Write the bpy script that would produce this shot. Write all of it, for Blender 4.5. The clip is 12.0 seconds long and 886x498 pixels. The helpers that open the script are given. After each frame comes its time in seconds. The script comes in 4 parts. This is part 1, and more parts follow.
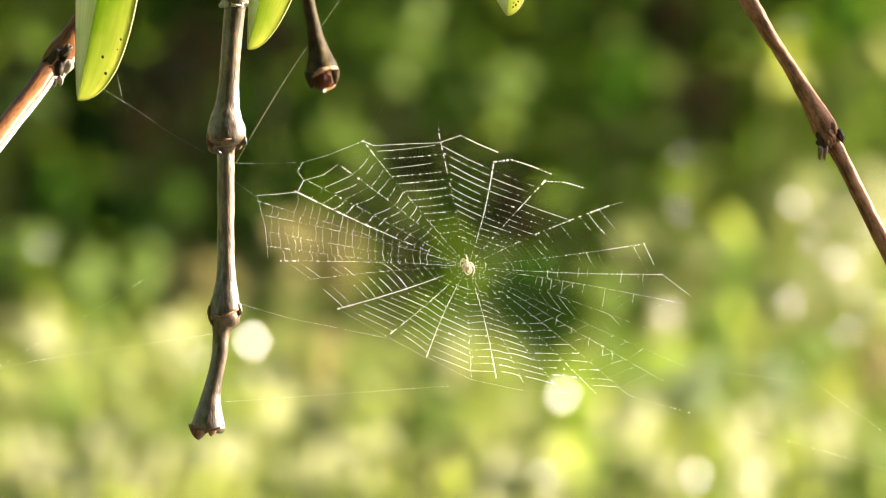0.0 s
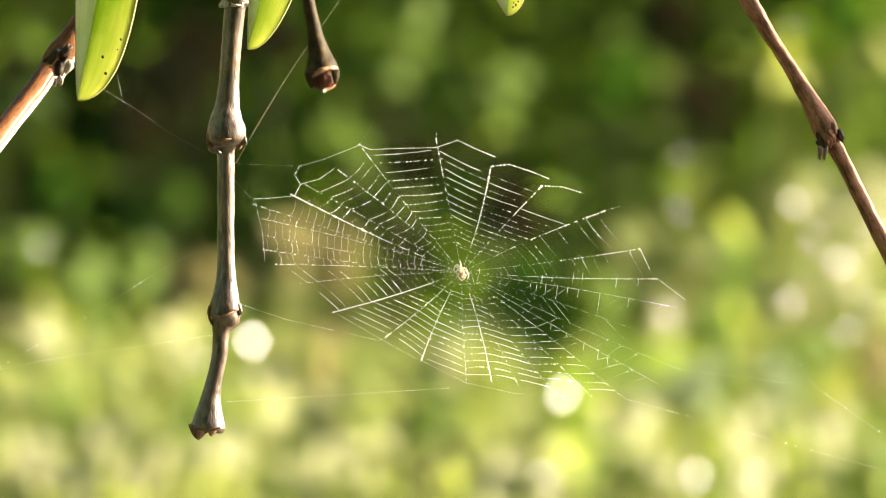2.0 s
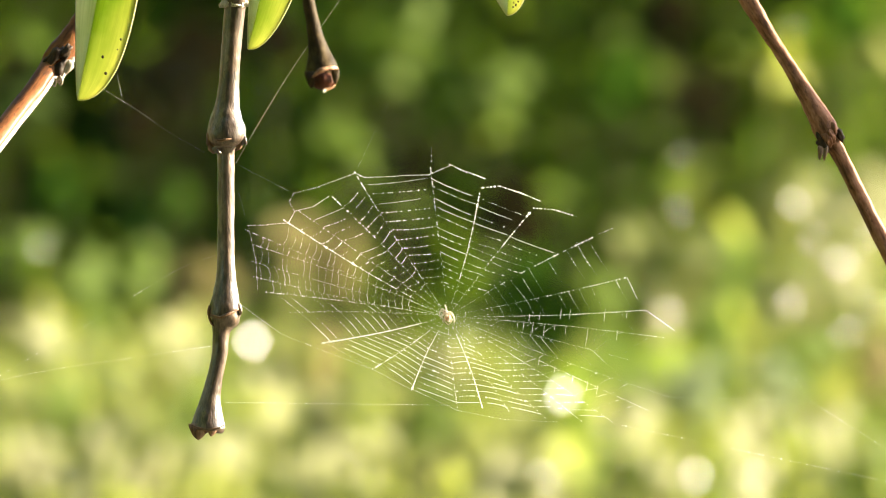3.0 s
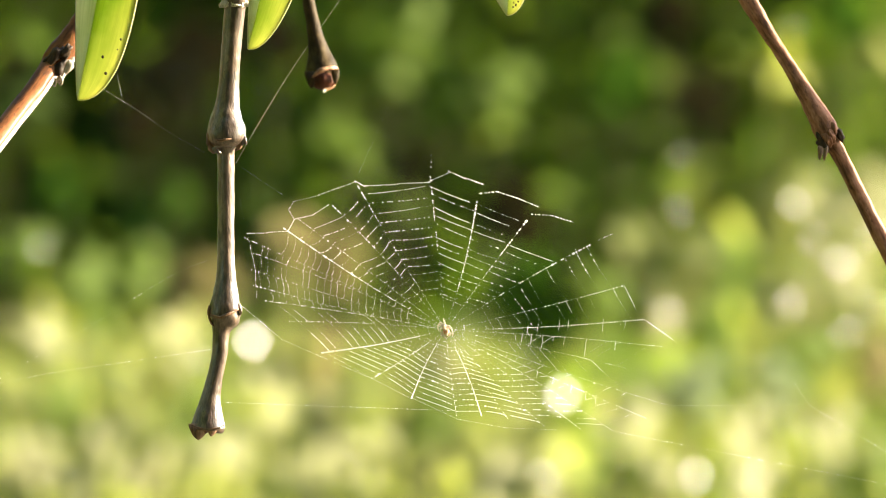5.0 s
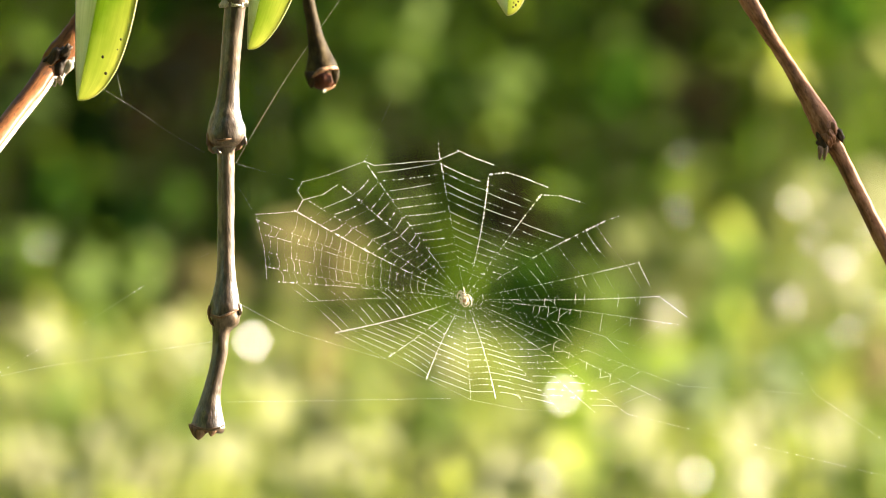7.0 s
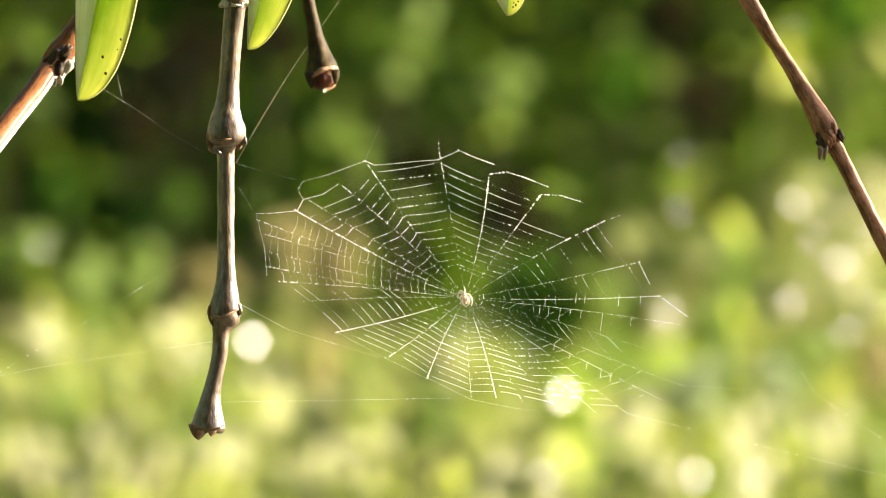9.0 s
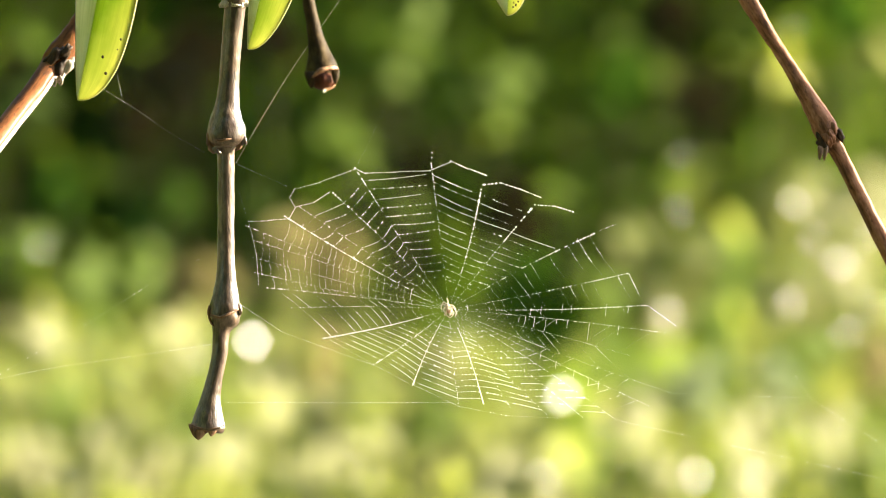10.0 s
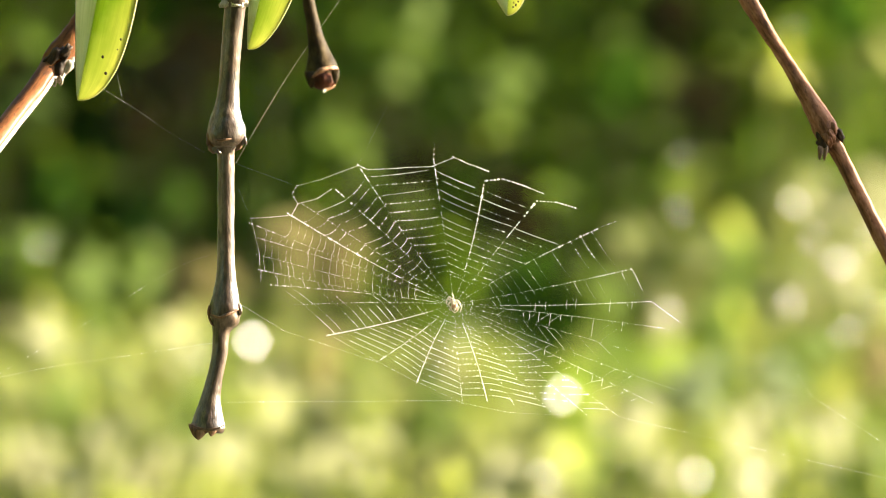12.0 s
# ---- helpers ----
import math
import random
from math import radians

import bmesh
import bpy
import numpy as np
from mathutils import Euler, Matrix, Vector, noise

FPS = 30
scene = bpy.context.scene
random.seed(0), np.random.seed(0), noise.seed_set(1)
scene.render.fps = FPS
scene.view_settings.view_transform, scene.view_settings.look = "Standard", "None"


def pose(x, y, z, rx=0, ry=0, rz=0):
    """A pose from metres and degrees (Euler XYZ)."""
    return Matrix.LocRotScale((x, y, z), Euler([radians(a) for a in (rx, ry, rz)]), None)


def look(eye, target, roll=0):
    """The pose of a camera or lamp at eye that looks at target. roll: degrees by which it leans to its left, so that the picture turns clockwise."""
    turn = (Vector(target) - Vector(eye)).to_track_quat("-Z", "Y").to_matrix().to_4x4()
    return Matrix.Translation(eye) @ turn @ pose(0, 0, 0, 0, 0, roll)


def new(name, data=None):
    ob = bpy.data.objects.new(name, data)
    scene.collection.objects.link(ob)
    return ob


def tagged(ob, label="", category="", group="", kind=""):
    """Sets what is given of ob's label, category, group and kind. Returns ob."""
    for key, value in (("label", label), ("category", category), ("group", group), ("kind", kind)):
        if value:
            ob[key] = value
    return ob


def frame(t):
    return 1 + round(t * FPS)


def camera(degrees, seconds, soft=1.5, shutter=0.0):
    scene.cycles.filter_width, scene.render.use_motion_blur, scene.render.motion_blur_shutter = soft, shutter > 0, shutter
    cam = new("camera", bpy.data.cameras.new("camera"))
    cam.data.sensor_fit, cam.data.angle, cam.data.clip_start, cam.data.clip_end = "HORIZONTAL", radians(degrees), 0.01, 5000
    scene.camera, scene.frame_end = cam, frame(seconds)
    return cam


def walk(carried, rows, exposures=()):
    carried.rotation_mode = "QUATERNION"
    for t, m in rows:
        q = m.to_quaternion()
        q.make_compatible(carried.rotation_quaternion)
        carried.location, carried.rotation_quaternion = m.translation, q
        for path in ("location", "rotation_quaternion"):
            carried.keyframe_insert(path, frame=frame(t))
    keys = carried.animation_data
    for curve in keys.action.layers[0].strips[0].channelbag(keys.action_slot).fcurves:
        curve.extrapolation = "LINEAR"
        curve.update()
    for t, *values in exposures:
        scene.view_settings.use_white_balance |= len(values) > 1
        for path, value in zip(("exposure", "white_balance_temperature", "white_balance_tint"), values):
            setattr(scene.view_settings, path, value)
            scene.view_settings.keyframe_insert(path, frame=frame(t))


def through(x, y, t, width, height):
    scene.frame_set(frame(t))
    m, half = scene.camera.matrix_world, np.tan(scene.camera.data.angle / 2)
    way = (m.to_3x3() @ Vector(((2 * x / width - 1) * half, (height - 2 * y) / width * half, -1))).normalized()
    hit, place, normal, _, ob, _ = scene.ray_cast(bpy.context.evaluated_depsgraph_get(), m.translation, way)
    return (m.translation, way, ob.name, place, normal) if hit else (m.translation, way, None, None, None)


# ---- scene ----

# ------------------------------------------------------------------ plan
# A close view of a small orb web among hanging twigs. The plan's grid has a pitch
# of U metres, its middle (784, 441) lies at EYE_Z above the ground, y grows downwards.
U = 0.18 / 1568
DIST = 1.4715
EYE_Z = 0.9


def spot(x, y, w=0.0):
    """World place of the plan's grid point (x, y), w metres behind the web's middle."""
    k = (1 + w / DIST) * U
    return Vector(((x - 784) * k, w, EYE_Z - (y - 441) * k))


# ------------------------------------------------------------------ camera
cam = camera(7.0, 12.0, soft=0.6)
cam.data.dof.use_dof = True
cam.data.dof.focus_distance = DIST
cam.data.dof.aperture_fstop = 25.0
STAND = look((0, -DIST, EYE_Z), (0, 0, EYE_Z))
walk(cam, [(0.0, STAND), (12.0, STAND)])

# ------------------------------------------------------------------ light
SUN_DIR = Vector((0.91, 0.13, 0.32)).normalized()
world = bpy.data.worlds.new("sky")
scene.world = world
world.use_nodes = True
wn = world.node_tree
sky = wn.nodes.new("ShaderNodeTexSky")
sky.sky_type = "NISHITA"
sky.sun_disc = False
sky.sun_elevation = math.asin(SUN_DIR.z)
sky.sun_rotation = math.atan2(SUN_DIR.x, SUN_DIR.y)
wn.links.new(sky.outputs[0], wn.nodes["Background"].inputs[0])
wn.nodes["Background"].inputs[1].default_value = 0.098
sun_data = bpy.data.lights.new("sun", "SUN")
sun_data.energy = 5.0
sun_data.angle = radians(0.53)
sun_data.color = (1.0, 0.875, 0.66)
sun = new("sun", sun_data)
sun.matrix_world = look(SUN_DIR * 20, (0, 0, 0))
scene.view_settings.exposure = 2.56


# ------------------------------------------------------------------ materials
def material(name):
    m = bpy.data.materials.new(name)
    m.use_nodes = True
    nt = m.node_tree
    return m, nt, nt.nodes["Principled BSDF"], nt.nodes["Material Output"]


def ramp(nt, fac, stops):
    r = nt.nodes.new("ShaderNodeValToRGB")
    while len(r.color_ramp.elements) < len(stops):
        r.color_ramp.elements.new(0.5)
    for e, (p, c) in zip(r.color_ramp.elements, stops):
        e.position, e.color = p, (*c, 1)
    nt.links.new(fac, r.inputs[0])
    return r.outputs[0]


def noise_of(nt, scale, detail=4, stretch=(1, 1, 1), rough=0.55, grain=False):
    if grain:
        tc = nt.nodes.new("ShaderNodeAttribute")
        tc.attribute_name = "grain"
    else:
        tc = nt.nodes.new("ShaderNodeTexCoord")
    mp = nt.nodes.new("ShaderNodeMapping")
    mp.inputs["Scale"].default_value = stretch
    n = nt.nodes.new("ShaderNodeTexNoise")
    n.inputs["Scale"].default_value = scale
    n.inputs["Detail"].default_value = detail
    n.inputs["Roughness"].default_value = rough
    nt.links.new(tc.outputs["Vector" if grain else "Object"], mp.inputs[0])
    nt.links.new(mp.outputs[0], n.inputs[0])
    return n.outputs[0]


def mix(nt, a, b, fac, how="MIX"):
    m = nt.nodes.new("ShaderNodeMix")
    m.data_type, m.blend_type = "RGBA", how
    for k, v in ((0, fac), (6, a), (7, b)):
        if hasattr(v, "links"):
            nt.links.new(v, m.inputs[k])
        else:
            m.inputs[k].default_value = v if k == 0 else (*v, 1)
    return m.outputs[2]


def bump(nt, height, bsdf, strength, distance):
    b = nt.nodes.new("ShaderNodeBump")
    b.inputs["Strength"].default_value = strength
    b.inputs["Distance"].default_value = distance
    nt.links.new(height, b.inputs["Height"])
    nt.links.new(b.outputs[0], bsdf.inputs["Normal"])


def bark(name, dark, mid, pale, gloss=0.38, sheen=0.7, coat=0.0, shine=0.19):
    """Smooth twig bark: long fibres, blotches, lenticel flecks, a waxy sheen."""
    m, nt, p, out = material(name)
    fibre = noise_of(nt, 1700, 5, (1, 1, 0.07), 0.6, True)
    blotch = noise_of(nt, 420, 6, (1, 1, 0.35), 0.68, True)
    fleck = noise_of(nt, 2600, 2, (1, 1, 0.5), 0.55, True)
    base = ramp(nt, fibre, [(0.38, dark), (0.5, mid), (0.64, pale)])
    tint = ramp(nt, blotch, [(0.40, dark), (0.5, mid), (0.62, pale)])
    c = mix(nt, base, tint, 0.66)
    spots = ramp(nt, fleck, [(0.60, (0, 0, 0)), (0.70, (1, 1, 1))])
    c = mix(nt, c, (0.03, 0.02, 0.012), mix(nt, (0, 0, 0), spots, 0.65))
    nt.links.new(c, p.inputs["Base Color"])
    p.inputs["Roughness"].default_value = gloss
    p.inputs["Specular IOR Level"].default_value = sheen
    bump(nt, mix(nt, fibre, fleck, 0.6), p, 0.55, 0.0003)
    p.inputs["Coat Weight"].default_value = coat
    p.inputs["Coat Roughness"].default_value = shine
    return m


def leaf_material(name, stops, through, amount, scale, gloss=0.35, sheen=0.5, patch=None, share=0.5):
    """A leaf that lets the sun through: gloss over a mix of body colour and glow from behind; patch tints whole sprays of leaves."""
    m, nt, p, out = material(name)
    vein = noise_of(nt, scale, 4, (1, 1, 0.25))
    geo = nt.nodes.new("ShaderNodeNewGeometry")
    one = ramp(nt, geo.outputs["Random Per Island"], stops)
    two = ramp(nt, vein, stops)
    c = mix(nt, one, two, 0.4)
    if patch:
        n = nt.nodes.new("ShaderNodeTexNoise")
        n.inputs["Scale"].default_value = 13
        n.inputs["Detail"].default_value = 2
        nt.links.new(geo.outputs["Position"], n.inputs[0])
        wash = ramp(nt, n.outputs[0], [(0.44, (0, 0, 0)), (0.60, (share, share, share))])
        c = mix(nt, c, patch, wash)
        through = mix(nt, through, patch, wash)
    nt.links.new(c, p.inputs["Base Color"])
    p.inputs["Roughness"].default_value = gloss
    p.inputs["Specular IOR Level"].default_value = sheen
    t = nt.nodes.new("ShaderNodeBsdfTranslucent")
    nt.links.new(mix(nt, c, through, 0.6), t.inputs[0])
    s = nt.nodes.new("ShaderNodeMixShader")
    s.inputs[0].default_value = amount
    nt.links.new(p.outputs[0], s.inputs[1])
    nt.links.new(t.outputs[0], s.inputs[2])
    nt.links.new(s.outputs[0], out.inputs[0])
    bump(nt, vein, p, 0.25, 0.0004)
    return m


def blade_material(name, inner, outer, glow_in, glow_out, amount, gloss):
    """A thick leaf half: greener along the midrib, paler to its margin and tip, with fine veins along it."""
    m, nt, p, out = material(name)
    at = nt.nodes.new("ShaderNodeAttribute")
    at.attribute_name = "grain"
    sep = nt.nodes.new("ShaderNodeSeparateXYZ")
    nt.links.new(at.outputs["Vector"], sep.inputs[0])
    streak = noise_of(nt, 1.0, 4, (16, 3, 1), 0.6, True)
    cloud = noise_of(nt, 1.0, 3, (2.2, 7, 1), 0.5, True)
    s1 = nt.nodes.new("ShaderNodeMath")
    s1.operation = "MULTIPLY_ADD"
    nt.links.new(sep.outputs[0], s1.inputs[0])
    s1.inputs[1].default_value = 0.75
    nt.links.new(sep.outputs[1], s1.inputs[2])
    s2 = nt.nodes.new("ShaderNodeMath")
    s2.operation = "MULTIPLY_ADD"
    nt.links.new(cloud, s2.inputs[0])
    s2.inputs[1].default_value = 0.9
    nt.links.new(s1.outputs[0], s2.inputs[2])
    pull = nt.nodes.new("ShaderNodeMapRange")
    nt.links.new(s2.outputs[0], pull.inputs["Value"])
    pull.inputs["From Min"].default_value, pull.inputs["From Max"].default_value = 1.1, 2.1
    vein = ramp(nt, streak, [(0.38, (0.87, 0.89, 0.84)), (0.62, (1, 1, 1))])
    nt.links.new(mix(nt, mix(nt, inner, outer, pull.outputs[0]), vein, 1.0, "MULTIPLY"), p.inputs["Base Color"])
    p.inputs["Roughness"].default_value = gloss
    t = nt.nodes.new("ShaderNodeBsdfTranslucent")
    nt.links.new(mix(nt, mix(nt, glow_in, glow_out, pull.outputs[0]), vein, 1.0, "MULTIPLY"), t.inputs[0])
    s = nt.nodes.new("ShaderNodeMixShader")
    s.inputs[0].default_value = amount
    nt.links.new(p.outputs[0], s.inputs[1])
    nt.links.new(t.outputs[0], s.inputs[2])
    nt.links.new(s.outputs[0], out.inputs[0])
    bump(nt, streak, p, 0.3, 0.0004)
    return m


def silk_material(name, colour, amount, rough):
    m, nt, p, out = material(name)
    p.inputs["Base Color"].default_value = (*colour, 1)
    p.inputs["Roughness"].default_value = rough
    p.inputs["Specular IOR Level"].default_value = 0.8
    t = nt.nodes.new("ShaderNodeBsdfTranslucent")
    t.inputs[0].default_value = (*colour, 1)
    s = nt.nodes.new("ShaderNodeMixShader")
    s.inputs[0].default_value = amount
    nt.links.new(p.outputs[0], s.inputs[1])
    nt.links.new(t.outputs[0], s.inputs[2])
    nt.links.new(s.outputs[0], out.inputs[0])
    return m


BARK_GREY = bark("bark_grey_brown", (0.022, 0.013, 0.008), (0.088, 0.053, 0.034), (0.215, 0.148, 0.10), 0.36, 0.7, 1.0, 0.19)
BARK_RED = bark("bark_red_brown", (0.06, 0.022, 0.007), (0.19, 0.068, 0.019), (0.29, 0.115, 0.038), 0.65, 0.12, 0.1, 0.3)
BARK_DARK = bark("bark_dark_brown", (0.016, 0.010, 0.003), (0.045, 0.027, 0.008), (0.09, 0.06, 0.02), 0.62, 0.15)
BARK_DULL = bark("bark_dull_brown", (0.07, 0.027, 0.012), (0.29, 0.125, 0.062), (0.50, 0.26, 0.155), 0.6, 0.25)
SCALE_MAT = bark("bud_scale_brown", (0.06, 0.026, 0.009), (0.19, 0.09, 0.035), (0.38, 0.22, 0.11), 0.5)
PITH = bark("torn_pith", (0.18, 0.07, 0.03), (0.42, 0.18, 0.07), (0.7, 0.45, 0.25), 0.6)
BARKS = [BARK_GREY, BARK_DULL, BARK_RED, BARK_DARK, SCALE_MAT, PITH]
BUD_DARK = bark("bud_dark_brown", (0.012, 0.006, 0.002), (0.035, 0.018, 0.007), (0.08, 0.042, 0.016), 0.6, 0.3)
PALE_SCALE = bark("bud_scale_pale", (0.16, 0.12, 0.08), (0.38, 0.32, 0.24), (0.62, 0.55, 0.45), 0.5)
# near-white colour carries the slanting twig's sunlit highlight
HIGHLIGHT_PALE = bark("bark_highlight_pale", (0.30, 0.22, 0.16), (0.52, 0.43, 0.35), (0.70, 0.62, 0.54), 0.35, 0.7, 1.0)
RED_PITH = bark("torn_red_wood", (0.022, 0.006, 0.002), (0.065, 0.018, 0.007), (0.16, 0.05, 0.02), 0.6, 0.2)
BARKS += [BUD_DARK, PALE_SCALE, HIGHLIGHT_PALE, RED_PITH]
LEAF_FRESH = blade_material("leaf_yellow_green", (0.17, 0.26, 0.045), (0.50, 0.51, 0.17), (0.40, 0.53, 0.075), (0.90, 0.88, 0.34), 0.62, 0.28)
# paler copy of the leaf colour, with sunlight on the left half painted in
LEAF_SUN_PALE = blade_material("leaf_sun_pale_side", (0.52, 0.58, 0.27), (0.66, 0.70, 0.40), (0.74, 0.82, 0.34), (0.90, 0.92, 0.52), 0.55, 0.35)
BARKS += [LEAF_FRESH, LEAF_SUN_PALE]
LEAF_RIM = leaf_material("leaf_pale_margin", [(0.2, (0.6, 0.62, 0.32)), (0.8, (0.72, 0.72, 0.45))], (0.9, 0.88, 0.5), 0.5, 300, 0.4)
SILK = silk_material("silk_thread", (0.86, 0.86, 0.82), 0.5, 0.3)
SILK_GOLD = silk_material("silk_thread_dry", (0.78, 0.68, 0.50), 0.4, 0.25)
DEW = silk_material("dew_beads", (0.92, 0.91, 0.84), 0.5, 0.14)
# sun and shade partly in the colours: sunny foliage is paler and yellower
SHADE_LEAF = leaf_material("foliage_shade_tint", [(0.1, (0.065, 0.115, 0.012)), (0.5, (0.10, 0.17, 0.017)), (0.84, (0.14, 0.21, 0.025)), (0.92, (0.16, 0.105, 0.04))],
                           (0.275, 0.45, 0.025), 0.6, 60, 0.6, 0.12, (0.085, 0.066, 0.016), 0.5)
SUNNY_LEAF = leaf_material("foliage_sun_tint", [(0.1, (0.10, 0.14, 0.015)), (0.5, (0.15, 0.19, 0.026)), (0.8, (0.21, 0.24, 0.042)), (0.92, (0.28, 0.23, 0.07))],
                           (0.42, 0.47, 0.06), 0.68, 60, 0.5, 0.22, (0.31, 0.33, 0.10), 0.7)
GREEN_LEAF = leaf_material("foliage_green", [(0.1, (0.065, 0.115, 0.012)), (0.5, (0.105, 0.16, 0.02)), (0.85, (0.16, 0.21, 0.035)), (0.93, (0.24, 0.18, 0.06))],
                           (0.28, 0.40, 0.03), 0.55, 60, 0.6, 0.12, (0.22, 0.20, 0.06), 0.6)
WET_LEAF = leaf_material("foliage_wet", [(0.1, (0.12, 0.17, 0.05)), (0.9, (0.24, 0.27, 0.10))], (0.4, 0.46, 0.12), 0.2, 60, 0.25)
# leaves of the single sprigs: pale as sun gloss, fresh, yellowing, bluish, dry, dark brown for hollows, dark green for
# shade
# the first kind's pale colour holds the sun's gloss on its leaves
SPRIG = {"pale": leaf_material("sprig_sun_pale", [(0.2, (0.17, 0.175, 0.06)), (0.8, (0.25, 0.25, 0.10))], (0.32, 0.325, 0.11), 0.4, 90, 0.55, 0.2),
         "fresh": leaf_material("sprig_fresh", [(0.2, (0.060, 0.100, 0.005)), (0.8, (0.095, 0.145, 0.010))], (0.17, 0.26, 0.008), 0.5, 90, 0.6, 0.1),
         "yellow": leaf_material("sprig_yellow", [(0.2, (0.090, 0.108, 0.014)), (0.8, (0.135, 0.150, 0.026))], (0.20, 0.225, 0.035), 0.45, 90, 0.6, 0.12),
         "golden": leaf_material("sprig_golden", [(0.2, (0.19, 0.215, 0.014)), (0.8, (0.27, 0.29, 0.025))], (0.42, 0.45, 0.03), 0.5, 90, 0.55, 0.15),
         "bluish": leaf_material("sprig_bluish", [(0.2, (0.085, 0.115, 0.04)), (0.8, (0.13, 0.16, 0.065))], (0.15, 0.20, 0.06), 0.35, 90, 0.6, 0.15),
         "dry": leaf_material("sprig_dry", [(0.2, (0.085, 0.070, 0.018)), (0.8, (0.135, 0.115, 0.034))], (0.15, 0.125, 0.03), 0.3, 90, 0.7, 0.1),
         # these two dark colours stand in for shaded gaps in the foliage
         "hollow_dark": leaf_material("sprig_hollow_dark", [(0.2, (0.024, 0.019, 0.008)), (0.8, (0.045, 0.035, 0.015))], (0.05, 0.04, 0.012), 0.1, 90, 0.8, 0.1),
         "deep": leaf_material("sprig_shade_green", [(0.2, (0.03, 0.07, 0.008)), (0.8, (0.05, 0.10, 0.012))], (0.06, 0.14, 0.008), 0.25, 90, 0.7, 0.1)}
SPIDER_PALE = silk_material("spider_cream", (0.85, 0.76, 0.58), 0.3, 0.4)
SPIDER_ORANGE = silk_material("spider_orange", (0.70, 0.42, 0.24), 0.3, 0.4)
SPIDER_DARK = silk_material("spider_dark", (0.10, 0.06, 0.03), 0.1, 0.35)


def soil():
    m, nt, p, out = material("leaf_litter_soil")
    a = noise_of(nt, 9, 6)
    b = noise_of(nt, 60, 5)
    c = mix(nt, ramp(nt, a, [(0.35, (0.035, 0.025, 0.014)), (0.65, (0.06, 0.075, 0.02))]),
            ramp(nt, b, [(0.3, (0.03, 0.022, 0.012)), (0.7, (0.12, 0.10, 0.05))]), 0.5)
    nt.links.new(c, p.inputs["Base Color"])
    p.inputs["Roughness"].default_value = 0.9
    bump(nt, b, p, 0.8, 0.02)
    return m


SOIL = soil()


# ------------------------------------------------------------------ mesh helpers
def mesh_of(name, verts, faces, mat, smooth=True, grain=None):
    """A mesh; bark takes its grain from a stored place along and round the twig."""
    me = bpy.data.meshes.new(name)
    me.from_pydata([tuple(v) for v in verts], [], faces)
    if mat in BARKS:
        at = me.attributes.new("grain", "FLOAT_VECTOR", "POINT")
        at.data.foreach_set("vector", np.array(verts if grain is None else grain, float).ravel())
    for m in (mat if isinstance(mat, (list, tuple)) else [mat]):
        me.materials.append(m)
    if smooth:
        me.shade_smooth()
    return me


def part(name, data, parent, label="", kind=""):
    ob = new(name, data)
    ob.parent = parent
    return tagged(ob, label=label, kind=kind)


def thing(name, label, category, place=(0, 0, 0), group="", kind=""):
    ob = new(name)
    ob.empty_display_size = 0.01
    ob.location = place
    return tagged(ob, label, category, group, kind)


def smooth_path(points, steps):
    """Catmull-Rom through rows of equal length; each row may hold a radius last."""
    p = np.array(points, float)
    p = np.vstack([2 * p[0] - p[1], p, 2 * p[-1] - p[-2]])
    out = []
    for i in range(1, len(p) - 2):
        for s in range(steps):
            t = s / steps
            out.append(0.5 * (2 * p[i] + (p[i + 1] - p[i - 1]) * t + (2 * p[i - 1] - 5 * p[i] + 4 * p[i + 1] - p[i + 2]) * t * t
                              + (3 * p[i] - p[i - 1] - 3 * p[i + 1] + p[i + 2]) * t ** 3))
    out.append(p[-2])
    return np.array(out)


def tube(path, sides=8, wobble=0.0, seed=0, cap=True):
    """Vertices and faces of a tube along rows of x, y, z, radius."""
    verts, faces = [], []
    n = len(path)
    side = None
    for i, (x, y, z, r) in enumerate(path):
        d = Vector(path[min(i + 1, n - 1)][:3]) - Vector(path[max(i - 1, 0)][:3])
        d.normalize()
        if side is None:
            side = d.orthogonal().normalized()
        side = (side - d * side.dot(d)).normalized()
        up = d.cross(side)
        for k in range(sides):
            a = 2 * math.pi * k / sides
            o = side * math.cos(a) + up * math.sin(a)
            q = Vector((x, y, z))
            rr = r
            if wobble:
                rr *= 1 + wobble * noise.noise((q + o * r) * 700 + Vector((seed * 7.3, 0, 0))) + wobble * 0.6 * noise.noise((q + o * r) * 250)
            verts.append(q + o * rr)
    for i in range(n - 1):
        for k in range(sides):
            a, b = i * sides + k, i * sides + (k + 1) % sides
            faces.append((a, b, b + sides, a + sides))
    if cap:
        faces.append(tuple(range(sides - 1, -1, -1)))
        faces.append(tuple((n - 1) * sides + k for k in range(sides)))
    return verts, faces


def join(*pieces):
    verts, faces = [], []
    for v, f in pieces:
        o = len(verts)
        verts += list(v)
        faces += [tuple(i + o for i in q) for q in f]
    return verts, faces


def ico():
    bm = bmesh.new()
    bmesh.ops.create_icosphere(bm, subdivisions=1, radius=1)
    v = np.array([q.co[:] for q in bm.verts])
    f = [tuple(q.index for q in face.verts) for face in bm.faces]
    bm.free()
    return v, f


BEAD_V, BEAD_F = ico()


def ellipsoid(centre, radii, turn=None, sub=3):
    bm = bmesh.new()
    bmesh.ops.create_icosphere(bm, subdivisions=sub, radius=1)
    m = Matrix.Translation(centre) @ (turn.to_4x4() if turn else Matrix()) @ Matrix.Diagonal((*radii, 1))
    bm.transform(m)
    v = [q.co.copy() for q in bm.verts]
    f = [tuple(q.index for q in face.verts) for face in bm.faces]
    bm.free()
    return v, f


